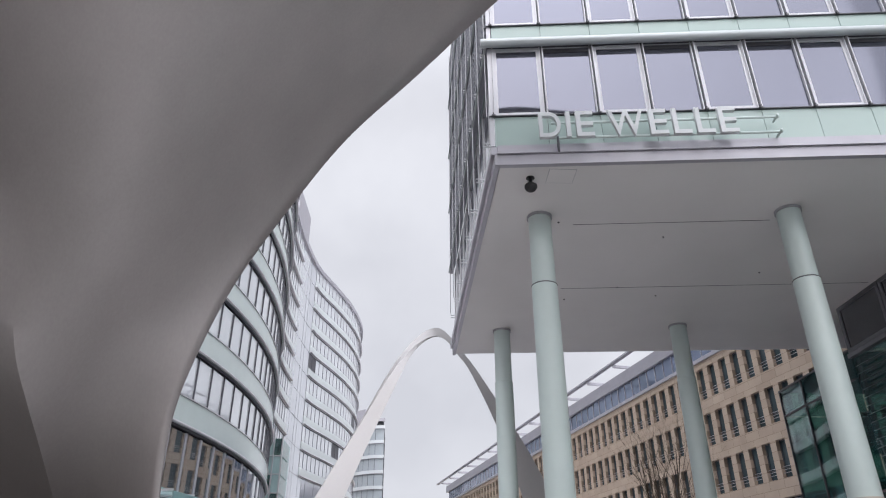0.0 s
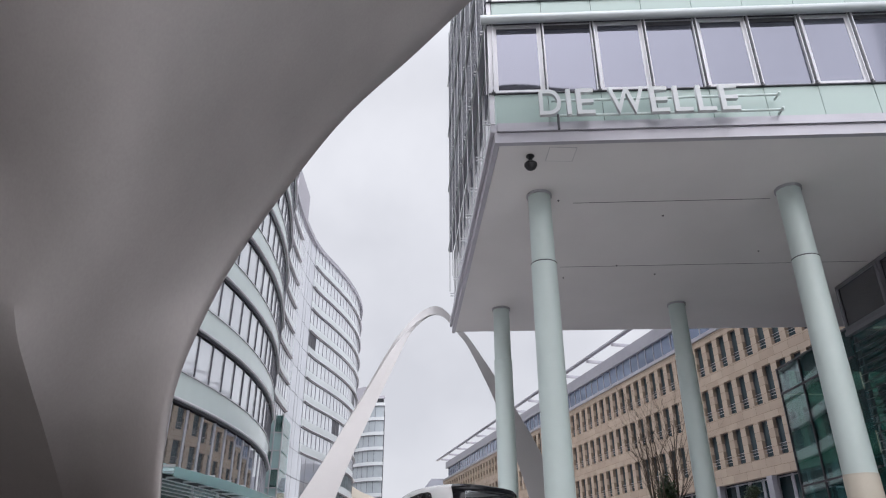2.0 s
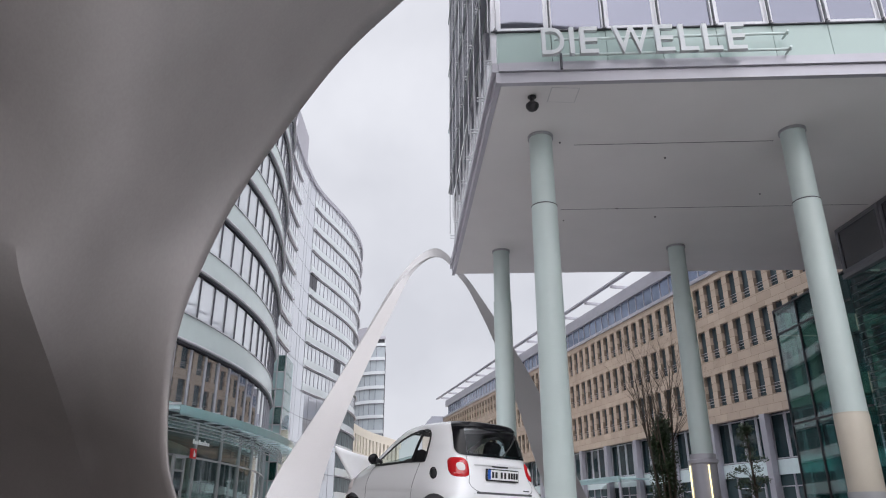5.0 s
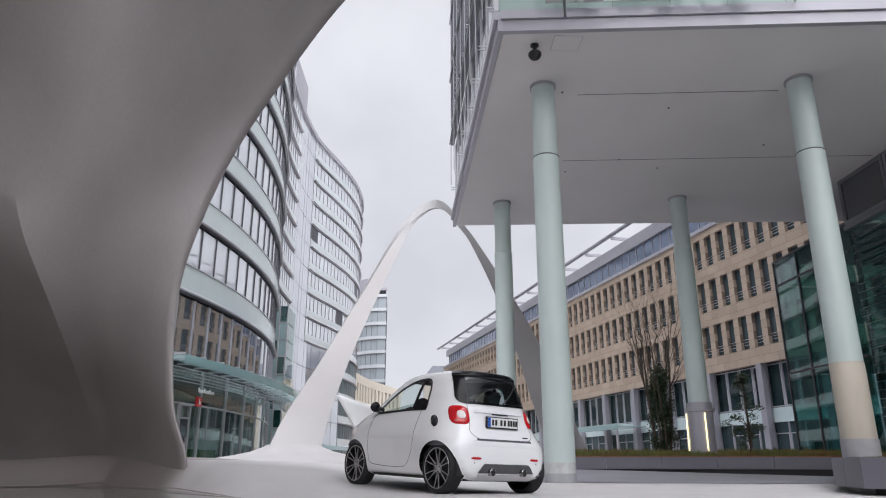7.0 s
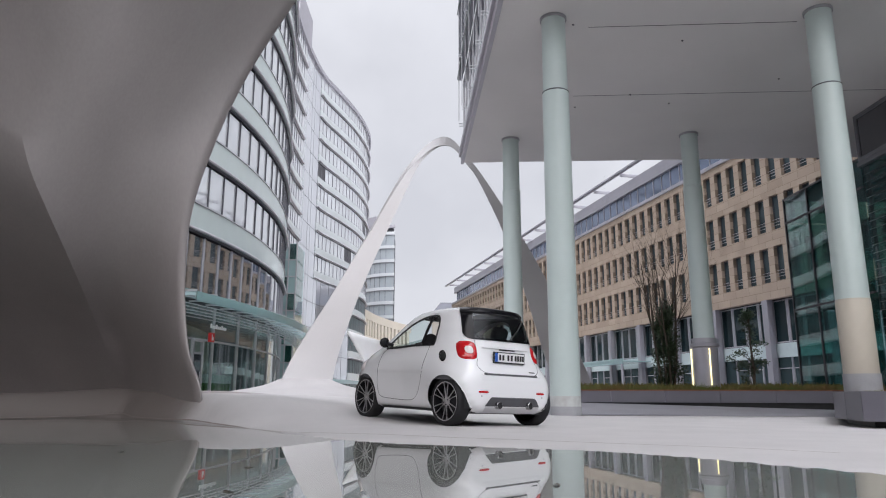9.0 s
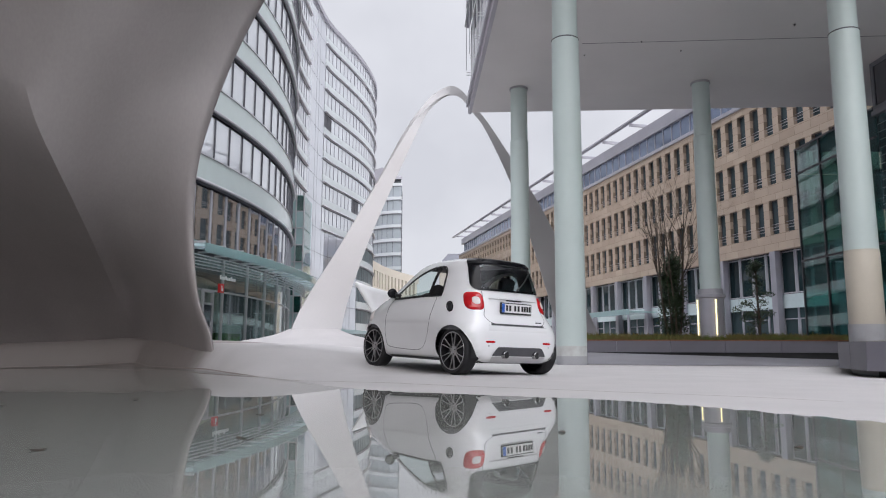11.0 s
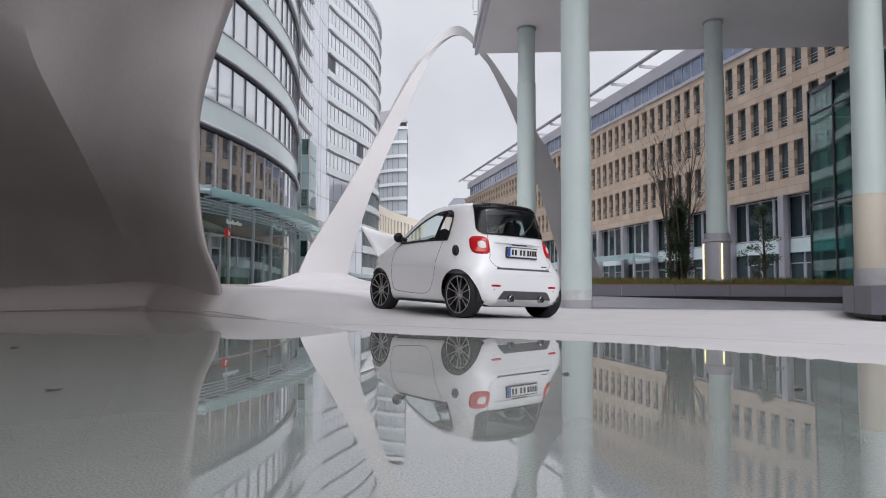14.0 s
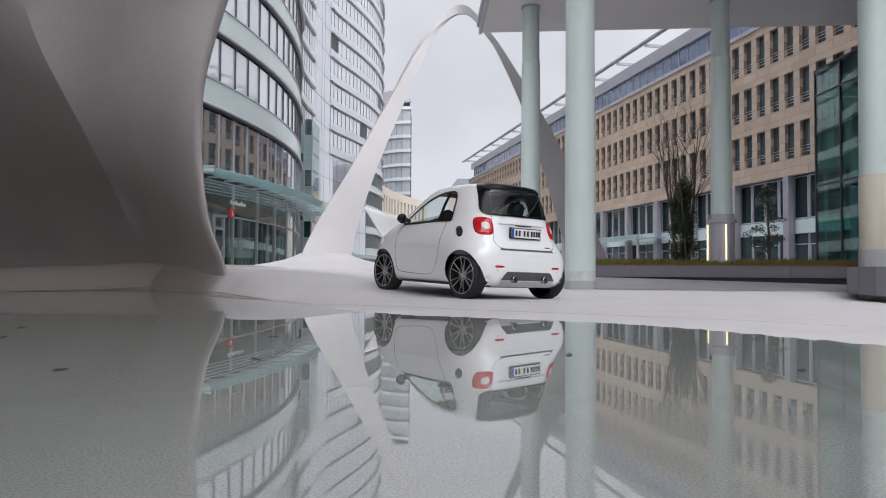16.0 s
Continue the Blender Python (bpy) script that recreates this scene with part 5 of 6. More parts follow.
# ---- small things ----
def dome_camera():
    root = thing("dome_camera", Matrix.Translation((2.55, 13.55, SOFFIT)), "black dome security camera hanging from the soffit", "security camera")
    part("mount", Geo().lathe([(0.10, -0.02), (0.10, 0.0)], 20), M_BLACK, root)
    part("neck", Geo().lathe([(0.045, -0.16), (0.045, -0.02)], 16), M_BLACK, root)
    part("housing", Geo().lathe([(0.15, -0.27), (0.15, -0.22), (0.09, -0.16)], 24), M_BLACK, root, smooth=True)
    part("dome", Geo().lathe([(0.02, -0.385), (0.07, -0.37), (0.11, -0.34), (0.135, -0.30), (0.14, -0.27)], 24), M_BLACK, root, smooth=True)
    h = thing("access_panel", Matrix.Translation((2.95, 13.45, SOFFIT - 0.006)), "flush square access panel in the soffit", "panel")
    part("lid", Geo().box((0, -0.28, 0), (0.62, 0.28, 0.006)), M_SOFFIT, h)
    part("rim", Geo().box((-0.012, -0.292, 0.002), (0.632, -0.28, 0.006)).box((-0.012, 0.28, 0.002), (0.632, 0.292, 0.006)).box((-0.012, -0.28, 0.002), (0, 0.28, 0.006)).box((0.62, -0.28, 0.002), (0.632, 0.28, 0.006)), M_GREYSTONE, h)
    for x, y in ((3.6, 15.6), (3.5, 16.6), (6.6, 16.3), (6.2, 19.6), (4.7, 20.6), (7.6, 20.2), (10.2, 18.4)):
        solid("sprinkler", Geo().lathe([(0.018, -0.03), (0.02, -0.01), (0.032, 0.0)], 10), M_DARKMETAL, "small dark sprinkler head in the soffit", "sprinkler", "sprinklers in the soffit", m=Matrix.Translation((x, y, SOFFIT)))


dome_camera()


def floating_leaves():
    rng = random.Random(3)
    for x, y in ((-1.54, 2.8), (-2.24, 5.35), (-2.89, 4.76), (-0.85, 3.17), (-1.02, 4.2), (-2.6, 4.1), (1.5, 2.9), (0.62, 3.4)):
        a = rng.uniform(0, 3)
        g = Geo().fan([(0.05 * math.cos(t) * (1 + 0.2 * rng.random()), 0.028 * math.sin(t) * (1 + 0.2 * rng.random()), 0.002 + 0.006 * math.cos(2 * t)) for t in np.linspace(0, 5.7, 11)])
        solid("fallen_leaf", g, M_DEADLEAF, "dark wet fallen leaf floating on the water", "leaf", "leaves on the water", m=Matrix.Translation((x, y, 0.002)) @ Matrix.Rotation(a, 4, "Z") @ Matrix.Scale(0.62, 4))


M_DEADLEAF = material("wet_leaf", (0.05, 0.04, 0.03), 0.5, vary=0.3, scale=20)
floating_leaves()


def added_rear_block():
    """Unseen plain offices added behind the pool to block light and show in reflections."""
    root = thing("office_building", Matrix.Translation((-24, -22, 0)), "unseen plain grey block added behind the pool to shape the light", "office building")
    part("wall", Geo().box((-40, -12, 0), (36, -0.4, 13.5)), M_GREYSTONE, root)
    for k in range(3):
        part("band", Geo().box((-40, -0.4, 3.9 * k + 2.9), (36, 0, 3.9 * k + 4.3)), M_GREYSTONE, root)
        part("window_band", Geo().box((-40, -0.35, 3.9 * k + 0.4), (36, -0.2, 3.9 * k + 2.9)), M_GLASSDARK, root)


added_rear_block()


# ---- the car ----
M_CARWHITE = material("white_car_paint", (0.86, 0.86, 0.87), 0.25, vary=0.012, scale=1.0, fine=300, bump=0.0, coat=1.0)
M_GLOSSBLACK = material("gloss_black", (0.007, 0.007, 0.009), 0.16, vary=0.05, bump=0.0, spec=0.3)
M_CARGLASS = thin_glass("clear_car_glass", (0.66, 0.74, 0.73))
M_REARGLASS = thin_glass("smoked_rear_glass", (0.74, 0.76, 0.79), 0.06)
M_TYRE = material("tyre_rubber", (0.018, 0.018, 0.02), 0.75, vary=0.2, scale=12, bump=0.15)
M_RIMDARK = material("anthracite_rim", (0.028, 0.028, 0.032), 0.35, metal=0.6, vary=0.1, bump=0.0)
M_RIMSILVER = material("machined_alloy", (0.43, 0.42, 0.43), 0.28, metal=0.5, vary=0.06, scale=10, bump=0.02)
M_CHROME = material("chrome", (0.42, 0.42, 0.43), 0.15, metal=1.0, vary=0.02, bump=0.0)
M_TAILRED = material("red_lamp_plastic", (0.52, 0.010, 0.014), 0.12, vary=0.06, scale=9, bump=0.0, coat=0.8)
M_TAILWHITE = material("pale_lamp_plastic", (0.72, 0.66, 0.65), 0.15, vary=0.06, scale=9, bump=0.0, coat=0.6)
M_DIFFUSER = material("dark_grey_plastic", (0.075, 0.075, 0.082), 0.5, vary=0.1, scale=9, bump=0.05)
M_PLATE = material("plate_white", (0.78, 0.78, 0.77), 0.4, vary=0.02, bump=0.0)
M_BLUE = material("plate_blue", (0.03, 0.12, 0.5), 0.4, vary=0.02, bump=0.0)
M_LINING = material("grey_lining", (0.13, 0.13, 0.14), 0.85, vary=0.15, scale=15, bump=0.1)
M_SEAT = material("dark_seat_fabric", (0.035, 0.035, 0.04), 0.85, vary=0.2, scale=15, bump=0.1)

CZ_ = (0.17, 0.22, 0.30, 0.42, 0.60, 0.76, 0.90, 1.00, 1.10, 1.25, 1.40, 1.455, 1.495, 1.525, 1.545, 1.555)
CW_ = (0.71, 0.77, 0.805, 0.822, 0.825, 0.808, 0.778, 0.748, 0.718, 0.674, 0.615, 0.582, 0.540, 0.462, 0.328, 0.06)
CF_ = (1.22, 1.28, 1.32, 1.35, 1.355, 1.33, 1.22, 1.03, 0.86, 0.63, 0.40, 0.29, 0.18, 0.04, -0.14, -0.38)
CR_ = (-1.20, -1.265, -1.29, -1.295, -1.275, -1.21, -1.165, -1.145, -1.12, -1.075, -1.025, -1.0, -1.01, -0.92, -0.74, -0.44)
CN_ = (6.6, 7.2, 7.6, 7.8, 7.2, 5.6, 4.6, 4.2, 4.0, 3.9, 3.8, 3.6, 3.4, 3.0, 2.6, 2.2)
AXLES = (-0.90, 0.973)
ARCH_R = 0.326


def car_at(table, z):
    """Smooth reading of a section table."""
    i = max(0, min(len(CZ_) - 2, int(np.searchsorted(CZ_, z)) - 1))
    t = (z - CZ_[i]) / (CZ_[i + 1] - CZ_[i])
    def slope(k):
        a, b = max(0, k - 1), min(len(CZ_) - 1, k + 1)
        return (table[b] - table[a]) / (CZ_[b] - CZ_[a])
    h = CZ_[i + 1] - CZ_[i]
    return ((2 * t ** 3 - 3 * t ** 2 + 1) * table[i] + (t ** 3 - 2 * t ** 2 + t) * h * slope(i) + (-2 * t ** 3 + 3 * t ** 2) * table[i + 1] + (t ** 3 - t ** 2) * h * slope(i + 1))


def car_ring(z, k=480):
    """The car's outline at height z, from the middle of the tail over the left side round, with the running length."""
    w, yf, yr, n = (car_at(t, z) for t in (CW_, CF_, CR_, CN_))
    yc, ln = (yf + yr) / 2, (yf - yr) / 2
    pts = []
    for i in range(k):
        a = 2 * math.pi * i / k
        s, c = math.sin(a), math.cos(a)
        x = -w * math.copysign(abs(s) ** (2 / n), s)
        y = yc - ln * math.copysign(abs(c) ** (2 / n), c)
        flare = sum(f * math.exp(-((y - q) / 0.38) ** 2 - ((z - 0.50) / 0.24) ** 2) for f, q in zip((0.045, 0.024), AXLES))
        x *= 1 + flare / 0.82
        waist = 0.020 * math.exp(-((z - 0.50) / 0.16) ** 2) * math.exp(-((y - 0.0) / 0.45) ** 2)
        x *= 1 - waist / 0.82
        # the pressed line along the door
        x *= 1 + 0.010 / (1 + math.exp(-(z - 0.665) / 0.007)) * ss(-0.52, -0.40, y) * ss(0.95, 0.6, y) * ss(0.95, 0.72, z)
        pts.append(Vector((x, y, z)))
    return pts


RINGS = {}


def car_surface(arc, z):
    """A place on the body: metres along the outline from the middle of the tail (negative: to the right side), and height."""
    key = round(z, 3)
    if key not in RINGS:
        p = car_ring(key)
        run = [0.0]
        for a, b in zip(p, p[1:] + p[:1]):
            run.append(run[-1] + (b - a).length)
        RINGS[key] = (p, run)
    p, run = RINGS[key]
    s = arc % run[-1]
    i = int(np.searchsorted(run, s, side="right")) - 1
    i = min(max(i, 0), len(p) - 1)
    t = (s - run[i]) / max(1e-9, run[i + 1] - run[i])
    q = p[i].lerp(p[(i + 1) % len(p)], t)
    return Vector((q.x, q.y, z))


def car_normal(arc, z):
    e = 0.01
    u = car_surface(arc + e, z) - car_surface(arc - e, z)
    v = car_surface(arc, min(1.54, z + e)) - car_surface(arc, z - e)
    return u.cross(v).normalized() * -1


def arc_of_y(y, z):
    """The running length at which the left side passes y."""
    lo, hi = 0.3, 3.4
    for _ in range(28):
        mid = (lo + hi) / 2
        if car_surface(mid, z).y < y:
            lo = mid
        else:
            hi = mid
    return lo


def side_patch(ys, lower, upper, off, rows=8, right=False):
    """A skin over the left side between two heights, for a run of y; off lifts it from the body."""
    out = []
    for y in ys:
        z0, z1 = lower(y), upper(y)
        col = []
        for k in range(rows + 1):
            z = z0 + (z1 - z0) * k / rows
            a = arc_of_y(y, z)
            q = car_surface(a, z) + car_normal(a, z) * off
            col.append(Vector((-q.x, q.y, q.z)) if right else q)
        out.append(col)
    return Geo().grid(out, flip=not right)


def ribbon(points, width, off, right=False):
    """A narrow strip along (arc, z) points."""
    g = Geo()
    rows = []
    for i, (a, z) in enumerate(points):
        a0, z0 = points[max(0, i - 1)]
        a1, z1 = points[min(len(points) - 1, i + 1)]
        d = Vector((a1 - a0, z1 - z0)).normalized()
        n = Vector((-d.y, d.x)) * width / 2
        row = []
        for s in (-1, 1):
            aa, zz = a + s * n.x, z + s * n.y
            q = car_surface(aa, zz) + car_normal(aa, zz) * off
            row.append(Vector((-q.x, q.y, q.z)) if right else q)
        rows.append(row)
    return g.grid(rows, flip=right)


def badge(a0, z0, ra, rz, power, off, bulge=0.0, rings=6, seg=32, right=False, tilt=0.0):
    """A domed rounded shape lying on the body round (arc, z)."""
    rows = []
    for i in range(rings + 1):
        r = i / rings
        row = []
        for j in range(seg):
            t = 2 * math.pi * j / seg
            c, s = math.cos(t), math.sin(t)
            da = ra * r * math.copysign(abs(c) ** (2 / power), c)
            dz = rz * r * math.copysign(abs(s) ** (2 / power), s)
            a, z = a0 + da + tilt * dz, z0 + dz
            q = car_surface(a, z) + car_normal(a, z) * (off + bulge * (1 - r * r) if r < 1 else -0.004)
            row.append(Vector((-q.x, q.y, q.z)) if right else q)
        rows.append(row)
    return Geo().grid(rows, True, right)


def bspline2(pts, y):
    """Height of a smooth polyline at y (pts in falling y)."""
    ys = [p[0] for p in pts][::-1]
    zs = [p[1] for p in pts][::-1]
    return float(np.interp(y, ys, zs))


WIN_TOP = [(0.60, 0.99), (0.50, 1.04), (0.40, 1.105), (0.26, 1.20), (0.08, 1.30), (-0.10, 1.37), (-0.25, 1.405), (-0.42, 1.415), (-0.49, 1.40), (-0.53, 1.36), (-0.55, 1.28), (-0.90, 1.27)]
WIN_END = -0.555


def win_top(y):
    return bspline2(WIN_TOP, y)


def win_low(y):
    return 0.985 + 0.03 * ss(0.5, -0.3, y)


def pillar_y(z):
    return -0.285 - 0.20 * (z - 0.98)


def in_window(q):
    y, z = q.y, q.z
    return WIN_END + 0.015 < y < 0.55 and win_low(y) + 0.018 < z < win_top(y) - 0.016


def in_tail_window(q):
    return 1.10 < q.z < 1.43 and abs(q.x) < 0.50 and q.y < -0.9


def in_screen(q):
    return 1.03 < q.z < 1.42 and abs(q.x) < 0.58 and q.y > 0.2


def small_car():
    # the floor lifts the nose and drops away to the right
    yaw, nose, lean = 0.6447, 0.0307, 0.0233
    ahead = Vector((-math.sin(yaw) * math.cos(nose), math.cos(yaw) * math.cos(nose), math.sin(nose)))
    flat = Vector((math.cos(yaw), math.sin(yaw), 0))
    up = flat.cross(ahead)
    side = math.cos(lean) * flat - math.sin(lean) * up
    up = math.sin(lean) * flat + math.cos(lean) * up
    m = Matrix(((side.x, ahead.x, up.x, 0.327), (side.y, ahead.y, up.y, 10.0673), (side.z, ahead.z, up.z, 0.060), (0, 0, 0, 1)))
    car = thing("car", m, "small white two-seat city car with dark alloy wheels", "car")

    # body skin
    zs = list(np.linspace(0.17, 1.40, 60)) + list(np.linspace(1.415, 1.555, 16))
    k = 200
    g = Geo()
    grid = []
    for z in zs:
        car_surface(0, z)
        p, run = RINGS[round(z, 3)]
        row = []
        for j in range(k):
            q = car_surface(run[-1] * j / k, z)
            for ay in AXLES:
                dy, dz = q.y - ay, q.z - 0.30
                r = math.hypot(dy, dz)
                if abs(q.x) > 0.6 and abs(r - ARCH_R) < 0.022 and r > 0:
                    q = Vector((q.x, ay + dy * ARCH_R / r, 0.30 + dz * ARCH_R / r))
            row.append(q)
        grid.append(row)
    for row in grid:
        g.v += row
    for i in range(len(zs) - 1):
        for j in range(k):
            ids = [i * k + j, i * k + (j + 1) % k, (i + 1) * k + (j + 1) % k, (i + 1) * k + j]
            c = sum((g.v[t] for t in ids), Vector()) / 4
            if any(abs(c.x) > 0.62 and math.hypot(c.y - ay, c.z - 0.30) < ARCH_R for ay in AXLES):
                continue
            if in_window(c) or in_tail_window(c) or in_screen(c):
                continue
            g.f.append(ids[::-1])
    g.fan([grid[-1][j] for j in range(k)], True)
    body = part("body", g, M_CARWHITE, car, "glossy white body shell", smooth=True)
    body.data.set_sharp_from_angle(angle=radians(50))

    # dark lining inside the cabin
    lining = Geo()
    inner = [[car_surface(RINGS[round(z, 3)][1][-1] * j / k, z) * 1.0 for j in range(k)] for z in zs]
    lo_row, hi_row = min(i for i, z in enumerate(zs) if z > 0.55), max(i for i, z in enumerate(zs) if z < 1.50)
    for i in range(lo_row, hi_row + 1):
        mid_y = sum(q.y for q in inner[i]) / k
        lining.v += [Vector((q.x * 0.965, mid_y + (q.y - mid_y) * 0.972, q.z - 0.012 * (q.z > 1.42))) for q in inner[i]]
    for i in range(hi_row - lo_row):
        for j in range(k):
            ids = [i * k + j, i * k + (j + 1) % k, (i + 1) * k + (j + 1) % k, (i + 1) * k + j]
            c = sum((lining.v[t] for t in ids), Vector()) / 4
            c = Vector((c.x / 0.965, c.y * 1.02, c.z))
            if not (any(in_window(c + Vector((0, dy, dz))) for dy in (-0.04, 0, 0.04) for dz in (-0.035, 0, 0.035)) or in_tail_window(c) or in_screen(c)):
                lining.f.append(ids)
    part("cabin_lining", lining, M_LINING, car, "dark cabin lining", smooth=True)

    # black under-tray and wheel wells
    part("underbody", Geo().box((-0.60, -1.18, 0.16), (0.60, 1.18, 0.34)), M_BLACK, car)
    for ay in AXLES:
        for sx in (-1, 1):
            g = Geo().grid([[(sx * x, ay + r * math.cos(radians(t)), 0.30 + r * math.sin(radians(t))) for t in range(-16, 197, 6)] for r, x in ((0.02, 0.45), (ARCH_R + 0.004, 0.45), (ARCH_R + 0.004, 0.76))])
            part("wheel_well", g, M_BLACK, car, smooth=True)
    # arch lips
    for sx in (False, True):
        for ay in AXLES:
            pts = []
            for t in range(29):
                a = radians(-16 + 212 * t / 28)
                y, z = ay + (ARCH_R + 0.008) * math.cos(a), 0.30 + (ARCH_R + 0.008) * math.sin(a)
                pts.append((arc_of_y(y, max(0.18, z)), max(0.18, z)))
            part("arch_lip", ribbon(pts, 0.022, 0.004, sx), M_CARWHITE, body)

    # sills
    for sx in (False, True):
        part("sill", side_patch(list(np.linspace(-0.60, 0.58, 24)), lambda y: 0.172, lambda y: 0.205, 0.012, 3, sx), M_BLACK, car, "black side sill")

    # side windows
    for sx in (False, True):
        ys = list(np.linspace(0.585, -0.30, 44))
        gl = side_patch(ys[::-1], lambda y: win_low(y), lambda y: max(win_low(y) + 0.004, win_top(y)), 0.002, 8, sx)
        p = part("side_window", gl, M_CARGLASS, car, "clear door glass", smooth=True)
        p.visible_shadow = False
        qy = list(np.linspace(WIN_END, -0.31, 16))
        p = part("quarter_window", side_patch(qy, win_low, win_top, 0.002, 8, sx), M_REARGLASS, car, "tinted quarter glass", smooth=True)
        p.visible_shadow = False
        part("quarter_trim", side_patch(list(np.linspace(WIN_END + 0.005, -0.30, 12)), win_low, lambda y: win_low(y) + 0.11 + 0.04 * math.sin((y - WIN_END) * 12), 0.006, 4, sx), M_GLOSSBLACK, car)
        loop = [(y, win_low(y)) for y in np.linspace(0.56, WIN_END + 0.01, 26)] + [(WIN_END, z) for z in np.linspace(1.06, 1.26, 8)] + [(y, win_top(y)) for y in np.linspace(WIN_END + 0.004, 0.58, 64)]
        pts = [(arc_of_y(y, z), z) for y, z in loop]
        part("window_seal", ribbon(pts, 0.030, 0.006, sx), M_BLACK, car)
        pts = [(arc_of_y(pillar_y(z), z), z) for z in np.linspace(1.03, 1.405, 10)]
        part("door_pillar", ribbon(pts, 0.055, 0.009, sx), M_GLOSSBLACK, car, "black door pillar")
        # door and panel gaps
        gap = [(0.47, 1.0), (0.60, 0.92), (0.635, 0.75), (0.63, 0.55), (0.60, 0.40), (0.57, 0.33), (0.45, 0.30), (0.10, 0.285), (-0.10, 0.285), (-0.24, 0.305), (-0.33, 0.38), (-0.385, 0.52), (-0.42, 0.72), (-0.45, 0.90), (-0.47, 1.02)]
        curve = [(p.x, p.y) for p in spline([(y, z, 0) for y, z in gap], 60)]
        part("door_gap", ribbon([(arc_of_y(y, z), z) for y, z in curve], 0.007, 0.0015, sx), M_DIFFUSER, car)
        crease = [(y, 0.655 + 0.02 * y) for y in np.linspace(0.60, -0.35, 24)]
        part("door_crease", ribbon([(arc_of_y(y, z), z) for y, z in crease], 0.006, 0.003, sx), M_CARWHITE, car)
        # air intake behind the door
        a = arc_of_y(-0.78, 0.855)
        part("air_intake", badge(a, 0.865, 0.052, 0.062, 3.2, 0.004, 0.012, right=sx, tilt=-0.25), M_BLACK, car, "black oval side air intake", smooth=True)
        part("intake_rim", ribbon([(a + 0.056 * math.cos(t) - 0.25 * 0.066 * math.sin(t), 0.865 + 0.066 * math.sin(t)) for t in np.linspace(0, 2 * math.pi, 40)], 0.012, 0.006, sx), M_GLOSSBLACK, car)
        # tail lamp
        ta = 0.625
        part("lamp_seat", badge(ta, 0.945, 0.145, 0.129, 3.0, 0.001, 0.008, right=sx), M_GLOSSBLACK, car, smooth=True)
        lamp = part("tail_lamp", badge(ta, 0.945, 0.139, 0.123, 3.2, 0.008, 0.022, right=sx), M_TAILRED, car, "red rounded tail lamp", smooth=True)
        part("reversing_lens", badge(ta - 0.03, 0.94, 0.060, 0.058, 2.6, 0.028, 0.008, right=sx), M_TAILWHITE, lamp, "pale clear lens", smooth=True)
        # low reflector and sensor
        part("reflector", badge(0.50, 0.43, 0.085, 0.016, 3.0, 0.004, 0.004, right=sx), M_TAILRED, car, "red bumper reflector")
        part("parking_sensor", badge(0.53, 0.38, 0.011, 0.011, 2.0, 0.003, 0.002, right=sx), M_GREYSTONE, car)
        # mirror
        s = 1 if sx else -1
        mm = Matrix.Translation((s * 0.835, 0.47, 1.06)) @ Matrix.Diagonal((0.085, 0.07, 0.072, 1))
        rows = [[mm @ Vector((math.cos(t) * math.cos(u) * (1.0 if math.cos(t) * s > 0 else 0.8), math.sin(t) * math.cos(u) * (0.45 if math.sin(t) < 0 else 1), math.sin(u))) for t in np.linspace(0, 2 * math.pi, 24, endpoint=False)] for u in np.linspace(-1.55, 1.55, 14)]
        mirror = part("wing_mirror", Geo().grid(rows, True), M_GLOSSBLACK, car, "black wing mirror", smooth=True)
        part("mirror_foot", Geo().tube([(s * 0.72, 0.45, 1.03), (s * 0.82, 0.45, 1.05)], 0.03), M_BLACK, mirror)
        # headlamp
        part("headlamp", badge(car_half() - 0.50, 0.76, 0.13, 0.10, 2.6, 0.004, 0.02, right=sx), M_TAILWHITE, car, "clear headlamp", smooth=True)

    # tail: black surround, glass, spoiler
    def tail_sheet(lo, hi, half, off, n=10):
        rows = []
        for i in range(n + 1):
            z = lo + (hi - lo) * i / n
            h = half(z)
            rows.append([car_surface(a * h, z) + car_normal(a * h, z) * off for a in np.linspace(-1, 1, 41)])
        return rows

    def half_black(z):
        base = 0.65 - 0.12 * (z - 1.06)
        corner = 0.13 * (1 - math.sqrt(max(0, 1 - max(0, min(1, (1.19 - z) / 0.105)) ** 2))) if z < 1.19 else 0
        return base - corner

    rows = tail_sheet(1.085, 1.515, half_black, 0.011, 48)
    frame = Geo()
    for r in rows:
        frame.v += r
    for i in range(48):
        for j in range(40):
            ids = [i * 41 + j, i * 41 + j + 1, (i + 1) * 41 + j + 1, (i + 1) * 41 + j]
            c = sum((frame.v[t] for t in ids), Vector()) / 4
            if ((c.z - 1.268) / 0.152) ** 6 + (c.x / 0.47) ** 6 < 1:
                continue
            frame.f.append(ids[::-1])
    part("tailgate_frame", frame, M_GLOSSBLACK, car, "gloss black tailgate surround", smooth=True)
    glass = part("rear_window", Geo().grid(tail_sheet(1.10, 1.435, lambda z: 0.50 - 0.12 * (z - 1.06), 0.016), flip=True), M_REARGLASS, car, "smoked rear window", smooth=True)
    glass.visible_shadow = False
    spoil = []
    for z, out in ((1.425, 0.010), (1.437, 0.028), (1.455, 0.034), (1.475, 0.026), (1.495, 0.014), (1.512, 0.004)):
        spoil.append([car_surface(a, z) + car_normal(a, z) * out for a in np.linspace(-0.60, 0.60, 41)])
    part("roof_spoiler", Geo().grid(spoil, flip=True), M_GLOSSBLACK, car, "gloss black roof spoiler", smooth=True)
